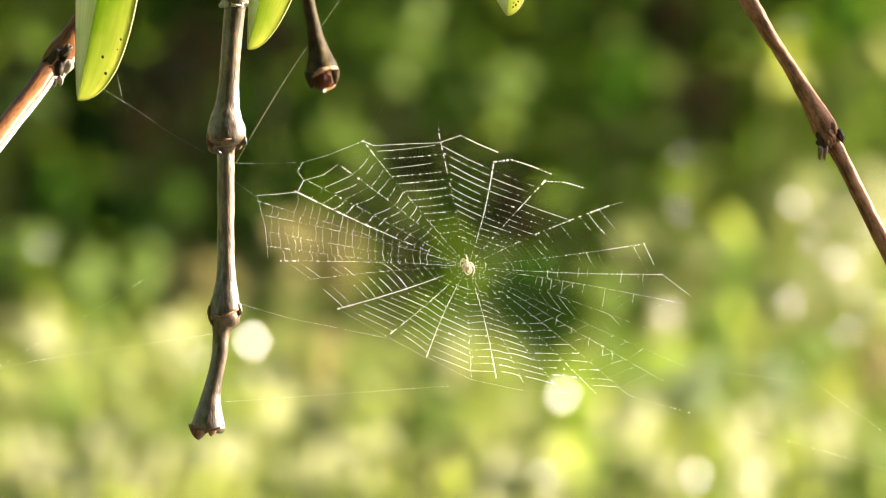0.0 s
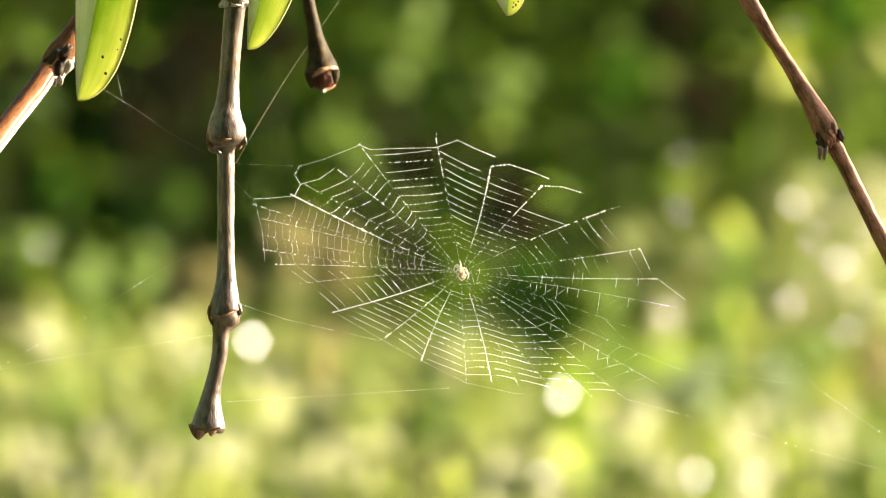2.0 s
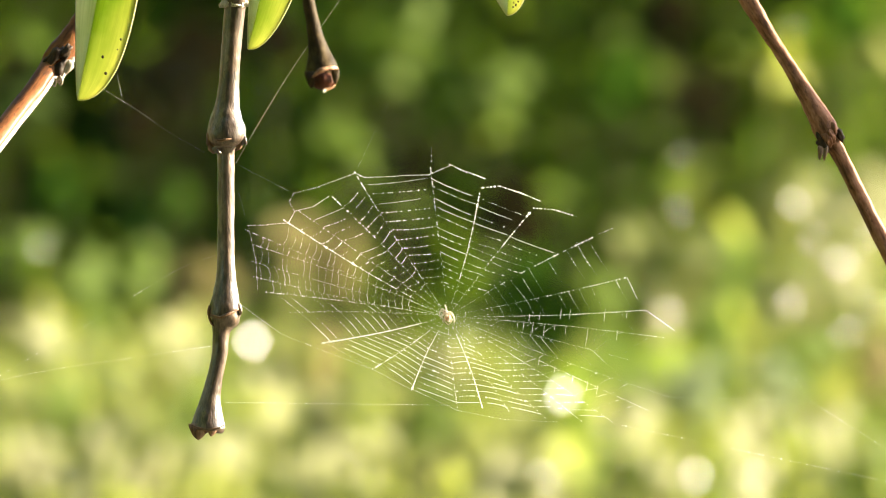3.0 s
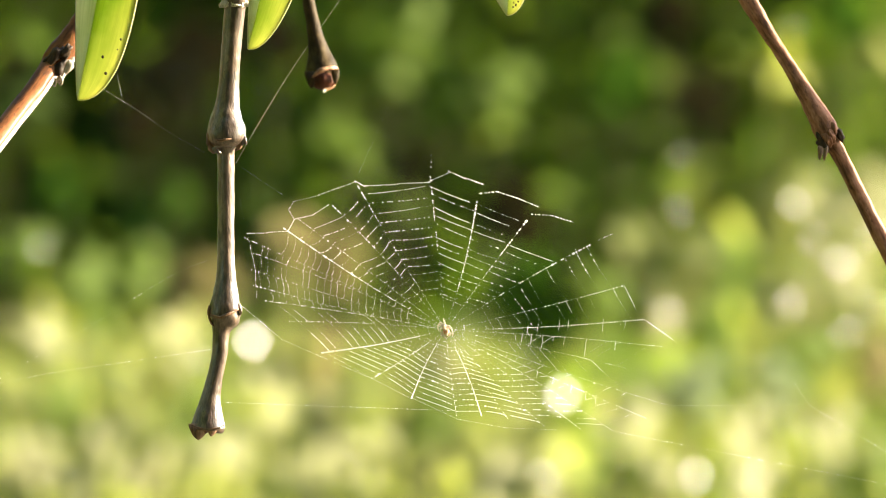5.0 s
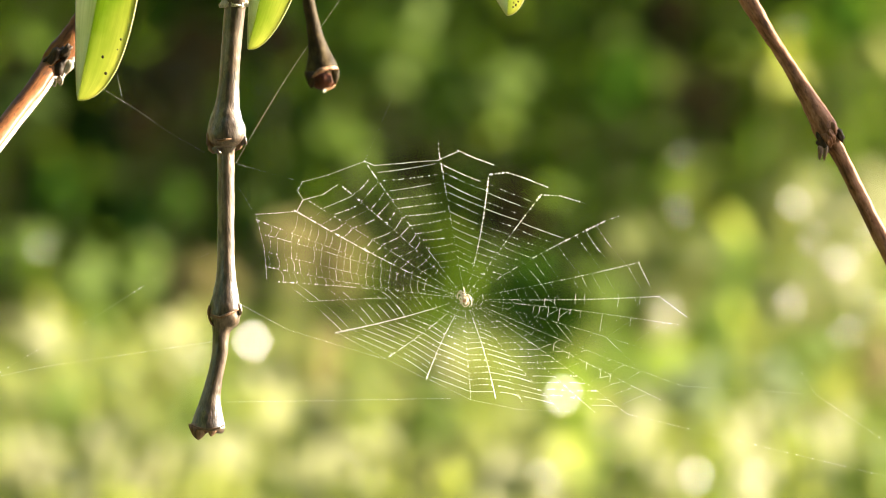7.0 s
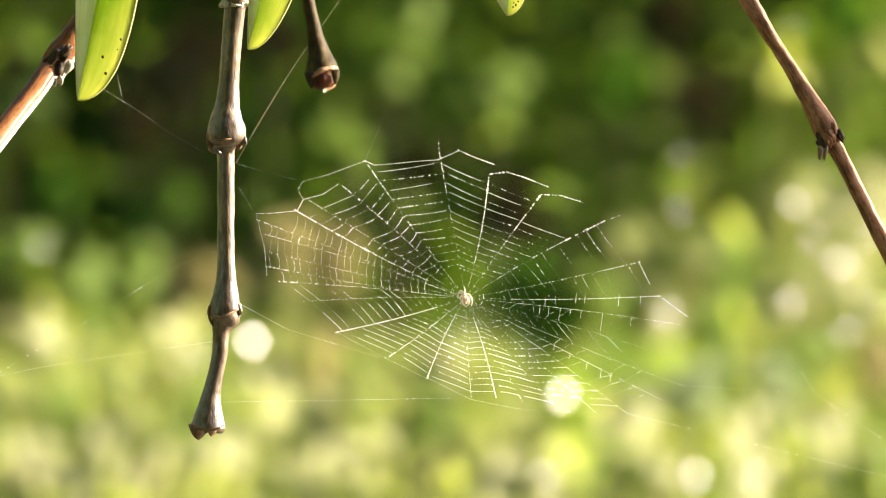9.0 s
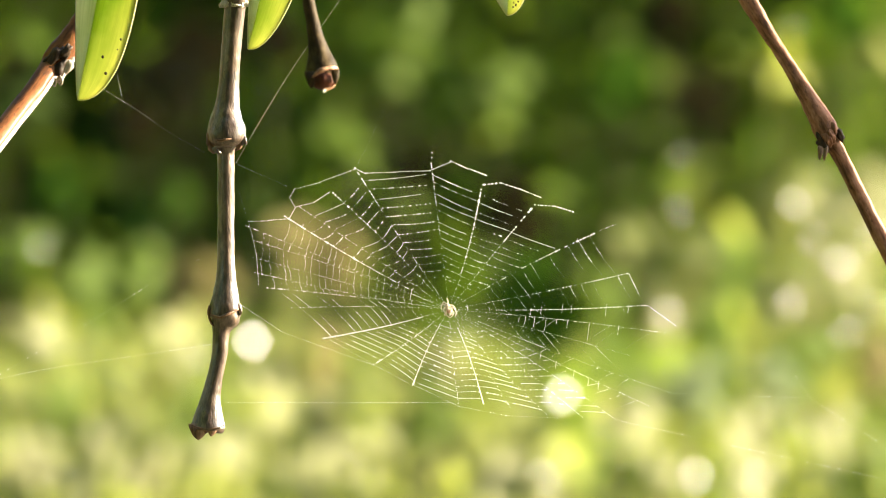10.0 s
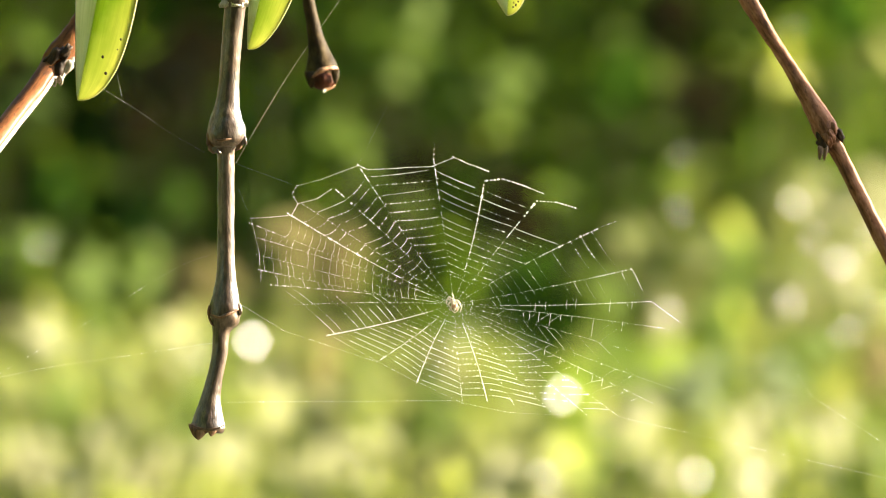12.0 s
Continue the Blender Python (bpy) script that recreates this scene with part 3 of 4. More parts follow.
def twigs():
    sh = thing("shrub", "woody shrub with hanging bare twigs and thick leaves", "shrub", (0, 0, 0))
    # frame of the plant above and beside the view, carrying the twigs
    trunk = [(*spot(-900, 7000, 0.06)[:2], -0.05, 0.011), (*spot(-1000, 3500, 0.05), 0.010), (*spot(-800, 500, 0.05), 0.009),
             (*spot(-420, -420, 0.04), 0.007), (*spot(180, -640, 0.01), 0.0055), (*spot(700, -690, 0.0), 0.0045), (*spot(1250, -600, -0.016), 0.0035), (*spot(1400, -560, -0.02), 0.0025)]
    part("main_branch", mesh_of("main_branch", *tube(smooth_path(trunk, 8), 16, 0.04, 2), BARK_GREY), sh)

    # the straight hanging twig beside the web
    v = part("hanging_twig", stem_mesh("hanging_twig", [
        (445, -640, 22), (432, -300, 20), (420, -60, 19), (418, -12, 23), (416, 6, 22), (415, 20, 19), (409, 90, 18), (405, 150, 18.5), (402.5, 185, 22), (401, 210, 28.5), (401, 226, 33.5), (400.5, 238, 35), (400, 249, 33), (400, 258, 25),
        (400, 266, 16), (400, 300, 15.4), (400, 400, 15), (400, 465, 16), (400, 500, 19), (399, 530, 25), (398, 550, 28), (397, 564, 27), (393.5, 576, 20), (391, 590, 15.5),
        (389, 625, 14), (381, 665, 14), (374.5, 697, 16.5), (372, 712, 19.5), (370.5, 728, 23.5), (369.5, 741, 27), (369, 751, 30.5), (368.5, 757, 31.5), (368.5, 761, 29), (368, 764, 20)], BARK_GREY, 1, 0.0), sh,
        "grey-brown jointed twig with a bright sunlit edge")
    for i, (x, y, r, w, mat, lean) in enumerate([(371, 246, 8.5, -0.0012, SCALE_MAT, 8), (375, 263, 7.5, -0.0012, SCALE_MAT, -28), (384, 267, 6, -0.0022, BARK_GREY, -50), (430, 246, 8, -0.0012, BARK_GREY, -8),
                                                 (424, 258, 6, -0.0012, SCALE_MAT, 35), (401, 4, 9, -0.0015, PALE_SCALE, 60), (417, 8, 9, -0.0018, PALE_SCALE, 90), (431, 5, 8, -0.0012, PALE_SCALE, 120)]):
        lump(v, x, y, r, w, mat, 80 + i, lean, "small rough fold of bark")
    ridge(v, [(371, 540), (369, 555), (373, 570), (379, 578)], 2.6, -0.0012, SCALE_MAT, 5)
    ridge(v, [(423, 538), (426, 548), (423, 560), (416, 570)], 2.6, -0.0012, PALE_SCALE, 6)
    ridge(v, [(338, 752), (352, 757), (370, 759), (386, 758), (397, 752)], 1.4, -0.0034, SCALE_MAT, 7)
    for i, (bx, by, tx, ty, wd) in enumerate([(352, 752, 351, 779, 15), (378, 754, 374, 773, 9), (342, 750, 343, 768, 8), (366, 754, 364, 768, 8)]):
        part("bud_scale", mesh_of("bud_scale", *flap(spot(bx, by, -0.0026), spot(tx, ty, -0.0026), (1, 0, 0), (0, -0.0006, 0), wd * U, i), SCALE_MAT), v, "torn brown bud scale")
    lump(v, 424, 552, 4.5, -0.0016, BARK_DARK, 8)
    part("leaf_scar", mesh_of("leaf_scar", *tube(smooth_path([(*spot(374, 244, -0.0022), 0.00012), (*spot(388, 249, -0.0037), 0.00022), (*spot(402, 247, -0.0039), 0.00026), (*spot(424, 244, -0.0026), 0.00012)], 5), 8, 0.3, 5), SCALE_MAT), v, "orange-brown leaf scar")
    part("leaf_scar", mesh_of("leaf_scar", *tube(smooth_path([(*spot(374, 556, -0.0018), 0.00015), (*spot(388, 562, -0.0031), 0.0003), (*spot(404, 556, -0.0033), 0.00035), (*spot(422, 547, -0.0020), 0.0002)], 5), 8, 0.3, 7), SCALE_MAT), v, "orange-brown leaf scar")

    # the knobbed twig end, nearer to the viewer
    k = part("knobbed_twig", stem_mesh("knobbed_twig", [
        (520, -640, 18), (535, -250, 12), (541, -60, 11), (546, 0, 11), (552, 34, 12), (558, 65, 14), (564, 92, 19), (568, 112, 26), (569.5, 124, 29), (570, 134, 28), (570, 146, 25), (570, 154, 20)],
        BARK_DARK, 3, -0.055), sh, "dark brown twig ending in a swollen knob")
    part("torn_end", mesh_of("torn_end", *ellipsoid(spot(571, 142, -0.0565), (22 * U, 22 * U, 17 * U), None, 3), RED_PITH), k, "dark red torn end of the twig")
    part("lip", mesh_of("lip", *tube(smooth_path([(*spot(553, 137, -0.0585), 0.0002), (*spot(566, 126, -0.0592), 0.0004), (*spot(582, 121, -0.0588), 0.0004), (*spot(596, 122, -0.057), 0.0003), (*spot(596, 140, -0.057), 0.0003), (*spot(588, 154, -0.0575), 0.0003), (*spot(573, 160, -0.058), 0.0003)], 5), 8, 0.3, 9), PITH), k, "pale torn lip of bark")
    part("drop", mesh_of("drop", *ellipsoid(spot(574, 161, -0.0585), (3 * U, 3 * U, 3 * U), None, 2), DEW), k, "small dew drop")
    for i, (bx, by, tx, ty, wd) in enumerate([(548, 126, 552, 158, 9), (593, 122, 594, 150, 7)]):
        part("bud_scale", mesh_of("bud_scale", *flap(spot(bx, by, -0.058), spot(tx, ty, -0.058), (1, 0, 0), (0, -0.0007, 0), wd * U, 30 + i), BARK_DARK), k)

    # the slanting twig behind the large leaf
    l = part("slanting_twig", stem_mesh("slanting_twig", [
        (420, -520, 20, 0.006), (300, -250, 19, 0.006), (196, -45, 19, 0.005), (160, 18, 20, 0.003), (131, 64, 22, 0.001), (108, 96, 25), (97, 112, 24), (84, 128, 19.5, -0.002), (60, 163, 19, -0.0065), (20, 213, 19, -0.013), (-60, 318, 19, -0.027), (-140, 420, 18, -0.036)],
        BARK_RED, 6, 0.024), sh, "reddish brown slanting twig with a white sunlit edge")
    # added raised strip, coloured pale, for the highlight on the twig's sunny edge
    part("highlight_rib", stem_mesh("highlight_rib", [(113, 118, 2, -0.0016), (104, 128, 5, -0.0018), (94.5, 137, 6, -0.0032), (71, 171, 6.2, -0.0077), (31, 221, 6.2, -0.0142), (-49, 326, 6.2, -0.0282), (-129, 428, 6, -0.0372)],
                          HIGHLIGHT_PALE, 16, 0.024, 16, 8, 0.08), l, "pale raised strip added as the twig's sunlit highlight")
    for i, (x, y, r, w, mat) in enumerate([(99, 98, 12, 0.0210, BUD_DARK), (87, 106, 10, 0.0216, BUD_DARK), (104, 122, 12, 0.0210, BUD_DARK), (116, 92, 11, 0.0210, BUD_DARK),
                                           (117, 118, 13, 0.0222, PALE_SCALE), (108, 138, 7, 0.0216, PALE_SCALE), (96, 134, 7, 0.0214, BUD_DARK)]):
        lump(l, x, y, r, w, mat, 10 + i, 38)
    ridge(l, [(106, 134), (110, 142), (108, 150), (103, 147)], 2.2, 0.0200, PALE_SCALE, 21)
    ridge(l, [(98, 138), (99, 146), (97, 153), (94, 151)], 1.8, 0.0200, PALE_SCALE, 22)

    # the slanting twig on the far side of the web
    r = part("slanting_twig", stem_mesh("slanting_twig", [
        (1310, -520, 18), (1290, -330, 17), (1300, -120, 16), (1312, -30, 16), (1324, 0, 15.5), (1339, 25, 14.5), (1360, 60, 12.5), (1388, 103, 11.8), (1412, 142, 14), (1437, 185, 17.5), (1455, 218, 21), (1463, 236, 21), (1472, 252, 17), (1482, 268, 14.2),
        (1500, 303, 13.6), (1524, 351, 13.5), (1574, 452, 13.5), (1640, 590, 13.5), (1750, 830, 12), (1900, 1150, 8), (1960, 1300, 3)],
        BARK_DULL, 8, -0.018, wobble=0.09), sh, "thin reddish brown twig with a rough joint")
    for i, (x, y, rr, w, mat) in enumerate([(1476, 227, 9, -0.0195, BARK_DULL), (1486, 238, 8.5, -0.0192, BUD_DARK), (1470, 240, 9, -0.0200, BARK_DULL), (1455, 254, 11, -0.0196, BUD_DARK), (1464, 246, 10, -0.0200, BARK_DULL)]):
        lump(r, x, y, rr, w, mat, 40 + i, -30)
    for i, (bx, by, tx, ty, wd) in enumerate([(1453, 258, 1450, 283, 5), (1462, 256, 1458, 285, 4)]):
        part("bud_scale", mesh_of("bud_scale", *flap(spot(bx, by, -0.0203), spot(tx, ty, -0.0203), (1, 0, 0), (0.0002, -0.0006, 0), wd * U, 70 + i), SCALE_MAT), r)

    # leaves
    a = part("leaf", None, sh, "thick yellow-green leaf with a few dark spots")
    leaf_blade("leaf", spot(208, -190, -0.020), spot(138, 177, -0.022), 66 * U, 69 * U, 0.5, 0.0, a, "yellow-green leaf half with the sun behind it", 3.2)
    b = part("leaf", None, sh, "thick green leaf with a sunlit edge coloured pale")
    leaf_blade("leaf", spot(504, -180, -0.006), spot(439, 87, -0.006), 48 * U, 60 * U, 0.5, 0.0, b, "green leaf half with the sun behind it", 1.7)
    c = part("leaf", None, sh, "tip of a green leaf with dark spots")
    leaf_blade("leaf", spot(906, -250, -0.030), spot(898, 27, -0.030), 140 * U, 42 * U, 0.4, 0.0, c, "green leaf half with dark spots")
    # added leaf, out of view, that keeps the sun off the thin twig's front
    d = part("leaf", None, sh, "unseen green leaf added to shade the thin twig")
    leaf_blade("leaf", spot(1760, -330, -0.0113), spot(1710, 560, -0.0186), 75 * U, 75 * U, 0.5, 0.0, d, "green leaf half with the sun behind it", 2.0)
    for lf, x, y, r, w in ((a, 182, 101, 2.6, -0.0245), (a, 214, 70, 2.2, -0.0255), (a, 187, 130, 2.8, -0.0245), (a, 208, 88, 1.4, -0.0255), (c, 913, 9, 2, -0.0315), (c, 908, 13, 1.8, -0.0312), (c, 917, 3, 1.7, -0.0315), (c, 909, 5, 1.4, -0.0312)):
        part("spot", mesh_of("spot", *ellipsoid(spot(x, y, w), (r * U, 0.00022, r * U * 1.1), None, 2), BUD_DARK), lf, "dark brown speck on the leaf")
    for (bx, by, w0), (tx, ty, w1) in (((208, -190, -0.020), (230, -600, 0.01)), ((504, -180, -0.006), (500, -660, 0.0)), ((906, -250, -0.030), (900, -655, 0.0)), ((1760, -330, -0.0113), (1400, -560, -0.02))):
        part("petiole", mesh_of("petiole", *tube(smooth_path([(*spot(bx, by + 8, w0), 0.0006), (*spot((bx + tx) / 2 + 15, (by + ty) / 2, (w0 + w1) / 2), 0.0006), (*spot(tx, ty, w1), 0.0008)], 6), 8), LEAF_SUN_PALE), sh)


twigs()

# ------------------------------------------------------------------ the web
SLOPE = 0.55                    # the web leans with its upper edge towards the viewer
HUB = (828.0, 472.0)
# outer ends of the radii, clockwise from the top
RADII = [(777, 238), (874, 287), (964, 321), (1076, 365), (1140, 432), (1172, 486), (1205, 537), (1140, 580), (1211, 648), (1173, 674),
         (1112, 700), (1054, 696), (990, 690), (925, 676), (878, 668), (834, 666), (755, 632), (692, 590), (598, 547), (540, 496),
         (497, 462), (474, 436), (470, 410), (472, 382), (456, 356), (523, 339), (548, 322), (606, 296), (643, 250)]
NR = len(RADII)
# for each sector after a radius: chance of a thread, how far along it the dew shows, bead radius in grid units
SECTOR = [(0.95, 1.0, 1.1), (0.95, 1.0, 1.0), (0.9, 0.9, 1.0), (0.7, 0.55, 0.9), (0.75, 0.45, 0.9), (0.35, 0.3, 0.85), (0.35, 0.3, 0.6), (0.5, 0.35, 0.6), (0.55, 0.45, 0.75), (0.7, 0.6, 0.9),
          (0.8, 0.8, 1.1), (0.9, 0.95, 1.2), (1.0, 1.0, 1.2), (1.0, 1.0, 1.2), (1.0, 1.0, 1.2), (1.0, 1.0, 1.2), (1.0, 1.0, 1.1), (1.0, 0.95, 1.0), (0.95, 0.8, 0.9), (0.8, 0.7, 0.8),
          (0.9, 0.9, 0.7), (0.95, 0.9, 0.7), (0.95, 0.9, 0.7), (0.95, 0.9, 0.7), (0.95, 0.9, 0.8), (0.9, 1.0, 1.1), (0.95, 1.0, 1.1), (0.95, 1.0, 1.1), (1.0, 1.0, 1.2)]
TURNS = 14
FINE = (20, 21, 22, 23, 24)     # sectors whose spiral is finer and closer
# how the rim follows the hub: bearing, share of the hub's sideways and upward path, and their cross terms
RIM = [(7, 0.49, -0.14, -0.28, 0.56), (23, 0.33, -0.05, -0.33, 0.43), (50, 0.35, -0.08, -0.39, 0.37), (76, 0.36, -0.11, -0.43, 0.34), (103, 0.52, 0.04, -0.33, 0.50), (130, 0.65, 0.10, -0.06, 0.62), (162, 0.43, 0.0, -0.07, 0.58),
       (198, 0.65, 0.02, 0.18, 0.75), (245, 0.93, 0.09, 0.04, 0.66), (321, 0.65, 0.0, 0.0, 0.57), (357, 0.70, -0.03, -0.1, 0.68)]


def bearing(x, y):
    return math.degrees(math.atan2(HUB[1] - y, x - HUB[0])) % 360


def rim_share(x, y):
    b = bearing(x, y)
    rows = [(RIM[-1][0] - 360, *RIM[-1][1:])] + RIM + [(RIM[0][0] + 360, *RIM[0][1:])]
    for p, q in zip(rows, rows[1:]):
        if p[0] <= b <= q[0]:
            f = (b - p[0]) / (q[0] - p[0])
            return [u + (v - u) * f for u, v in zip(p[1:], q[1:])]


def carried_by(x, y, rho, h):
    """Where the point (x, y) of the web at rest, rho of the way to the rim, goes when the hub has gone by h."""
    a, b, c, d = rim_share(x, y)
    dx = (1 - rho) * h[0] + rho * (a * h[0] + b * h[1])
    dy = (1 - rho) * h[1] + rho * (c * h[0] + d * h[1])
    return dx, dy


def web_point(x, y, dx=0.0, dy=0.0):
    """The web's sheet at rest slopes; it gives way along its normal."""
    w = -SLOPE * (455 - y) * U - dy * U / SLOPE * 0.7
    return spot(x + dx, y + dy, w)


def along(i, rho):
    """Point of radius i at the share rho of its length, slightly bowed."""
    ex, ey = RADII[i % NR]
    bow = 5.0 * math.sin(math.pi * rho) * math.sin(i * 1.7)
    nx, ny = -(ey - HUB[1]), ex - HUB[0]
    l = math.hypot(nx, ny)
    return HUB[0] + (ex - HUB[0]) * rho + nx / l * bow, HUB[1] + (ey - HUB[1]) * rho + ny / l * bow


def strand(points, thick, beads, rng, fill, size, gap, start=0.0, taper=0.0):
    """Verts and faces of a thread through world points, and of dew beads along it."""
    path = [(*p, thick) for p in points]
    v, f = tube(path, 5, cap=False)
    bv, bf = [], []
    if beads:
        s = 0.0
        lengths = [0.0]
        for p, q in zip(points, points[1:]):
            lengths.append(lengths[-1] + (q - p).length)
        total = lengths[-1] * fill
        s = lengths[-1] * start
        seg = 0
        while s < total:
            while seg < len(points) - 2 and lengths[seg + 1] < s:
                seg += 1
            t = (s - lengths[seg]) / max(1e-9, lengths[seg + 1] - lengths[seg])
            c = points[seg].lerp(points[seg + 1], t)
            far = s / lengths[-1]
            r = 0.93 * size * (1 - taper * far) * U * rng.uniform(0.6, 1.2)
            if rng.random() < 0.07:
                r *= 1.5
            d = (points[seg + 1] - points[seg]).normalized()
            c = np.array(c)
            o = len(bv)
            q = BEAD_V * r
            q = q + np.outer(q @ np.array(d), np.array(d)) * 0.35
            bv += [Vector(x) for x in (q + c)]
            bf += [tuple(i + o for i in face) for face in BEAD_F]
            s += (2.0 * r + gap * (1 + 1.5 * taper * far) * U * rng.expovariate(1.0)) if gap else 1.9 * r
    return (v, f), (bv, bf)


def web_piece(name, strands, parent, label="", mat=None):
    """One rigid piece of the web: threads and their beads in one mesh with two materials."""
    verts, faces, slots = [], [], []
    for (v, f), (bv, bf) in strands:
        for vv, ff, s in ((v, f, 0), (bv, bf, 1)):
            o = len(verts)
            verts += vv
            faces += [tuple(i + o for i in q) for q in ff]
            slots += [s] * len(ff)
    me = mesh_of(name, verts, faces, [mat or SILK, DEW])
    me.polygons.foreach_set("material_index", slots)
    return part(name, me, parent, label)


MOVERS = []                     # pieces with the web points (x, y, rho) that carry them


def web():
    rng = random.Random(11)
    wb = thing("spider_web", "dew-beaded orb web strung between the hanging twigs", "spider web")
    # radii
    for i in range(NR):
        pts = [web_point(*along(i, 0.02 + 0.98 * k / 14)) for k in range(15)]
        inner = [p for k, p in enumerate(pts) if k <= 3]
        outer = pts[3:]
        size = 1.85 if i in (1, 2, 3, 18, 25) else 1.4 if i in (4, 5) else (1.45 if i in (0, 16, 17, 20, 27, 28) else (0.62 if i in (6, 9, 10) else 0.5 if i in (7, 8) else (0.9 if 19 <= i <= 24 else 1.45 if i == 14 else 1.1)))
        gap = 0.25 if i == 18 else 0.8 if i in (14, 16) else 1.8 if i in (1, 5, 17, 25) else (3.4 if i in (2, 3, 4, 16) else (3.2 if i in (6, 9, 10) else 6.5 if i in (7, 8) else 5.0))
        s1 = strand(inner, 0.0000022, True, rng, 1.0, 0.55, 6.0)
        s2 = strand(outer[::-1], 0.0000024, True, rng, 1.0, size, gap, 0.0, 0.0 if 6 <= i <= 10 else 0.5)
        ob = web_piece("radial_thread", [s1, s2], wb)
        MOVERS.append((ob, [(*along(i, r), r) for r in (0.02, 0.5, 1.0)]))
    # the sticky spiral, in rigid patches of three turns between neighbouring radii
    for i in range(NR):
        chance, fill, size = SECTOR[i]
        turns = 23 if i in FINE else TURNS
        for band in range(0, turns, 3):
            strands, corners = [], []
            for k in range(band, min(band + 3, turns)):
                g = (k + i / NR) / turns
                r0 = 0.2 + 0.79 * g ** 1.2 + rng.uniform(-0.008, 0.008)
                r1 = 0.2 + 0.79 * ((k + (i + 1) / NR) / turns) ** 1.2 + rng.uniform(-0.008, 0.008)
                if i in FINE:
                    reach = 66 + 306 * (k + 0.5) / turns + rng.uniform(-2.5, 2.5)
                    r0, r1 = (reach * (1 - 0.010 * abs(j - 22.5) ** 1.5) / (HUB[0] - RADII[j][0]) for j in (i, i + 1))
                    if max(r0, r1) > 1:
                        continue
                if r0 > (0.93 if i in (26, 27, 28, 0, 1, 2) else 1.0) or rng.random() > (0.95 if g < 0.45 else chance):
                    continue
                a, b = along(i, min(r0, 1)), along(i + 1, min(r1, 1))
                pts = []
                sag = rng.uniform(0.0, 0.016)
                for s in range(7):
                    t = s / 6
                    x, y = a[0] + (b[0] - a[0]) * t, a[1] + (b[1] - a[1]) * t
                    q = sag * 4 * t * (1 - t)
                    pts.append(web_point(x + (HUB[0] - x) * q, y + (HUB[1] - y) * q))
                style = rng.random() - (0.25 if 11 <= i <= 18 else 0.0 if i > 24 or i == 0 else -0.1)
                gap = 5.5 if g < 0.35 else (0.3 if style < 0.3 else (3.2 if style < 0.75 else 6.5))
                sz = size * (0.82 if 3 <= i <= 9 else 1.0) * (0.68 if g < 0.35 else 0.92 if gap > 1 else 0.6) * rng.uniform(0.85, 1.15)
                if i in FINE:
                    gap, sz = (1.2 if style < 0.6 else 4.0), 0.52 * rng.uniform(0.8, 1.25)
                strands.append(strand(pts, 0.0000024, True, rng, (max(fill, 0.85) if g < 0.45 else fill) * rng.uniform(0.75, 1.05), sz, gap, rng.uniform(0, 0.12)))
                corners += [(*a, r0), (*b, r1)]
            if strands:
                ob = web_piece("spiral_patch", strands, wb)
                if len(corners) == 2:
                    corners.append((*along(i, max(0.1, corners[0][2] - 0.1)), max(0.1, corners[0][2] - 0.1)))
                MOVERS.append((ob, corners))
    # hub mesh
    strands = []
    for k in range(3):
        r = 0.05 + 0.028 * k
        ring = [web_point(HUB[0] + math.cos(a) * r * 300, HUB[1] + math.sin(a) * r * 210) for a in [2 * math.pi * q / 24 for q in range(25)]]
        strands.append(strand(ring, 0.000002, k == 2, rng, 1.0, 0.7, 7.0))
    ob = web_piece("hub_mesh", strands, wb)
    MOVERS.append((ob, [(HUB[0] - 20, HUB[1], 0.05), (HUB[0] + 20, HUB[1], 0.05), (HUB[0], HUB[1] - 15, 0.05)]))
    # frame threads along the rim
    frames = [([(455, 346), (490, 344), (527, 340), (537, 320), (572, 310), (597, 292)], 0.9, 0.8), ([(537, 320), (527, 303), (535, 288), (580, 275), (643, 250)], 0.75, 1.6), ([(643, 250), (661, 258), (720, 255), (777, 253), (815, 240)], 0.9, 0.6),
              ([(815, 240), (848, 256), (882, 270)], 1.2, 2.0), ([(874, 287), (905, 283), (940, 294), (975, 308)], 1.3, 1.5),
              ([(964, 321), (1000, 323), (1040, 335)], 1.4, 2.0), ([(1140, 432), (1158, 470)], 0.8, 0.6), ([(1172, 486), (1222, 524)], 0.7, 1.6),
              ([(455, 346), (470, 405), (474, 455)], 0.6, 3.0), ([(755, 632), (834, 672), (917, 690), (1010, 696)], 0.6, 6.0), ([(598, 547), (692, 600), (755, 634)], 0.6, 5.0)]
    for pts, size, gap in frames:
        for a, b in zip(pts, pts[1:]):
            line = [web_point(a[0] + (b[0] - a[0]) * t / 5, a[1] + (b[1] - a[1]) * t / 5) for t in range(6)]
            ob = web_piece("frame_thread", [strand(line, 0.000005, True, rng, 1.0, size, gap)], wb)
            mx, my = (a[0] + b[0]) / 2, (a[1] + b[1]) / 2
            MOVERS.append((ob, [(*a, 1.0), (*b, 1.0), (mx + (HUB[0] - mx) * 0.1, my + (HUB[1] - my) * 0.1, 0.9)]))
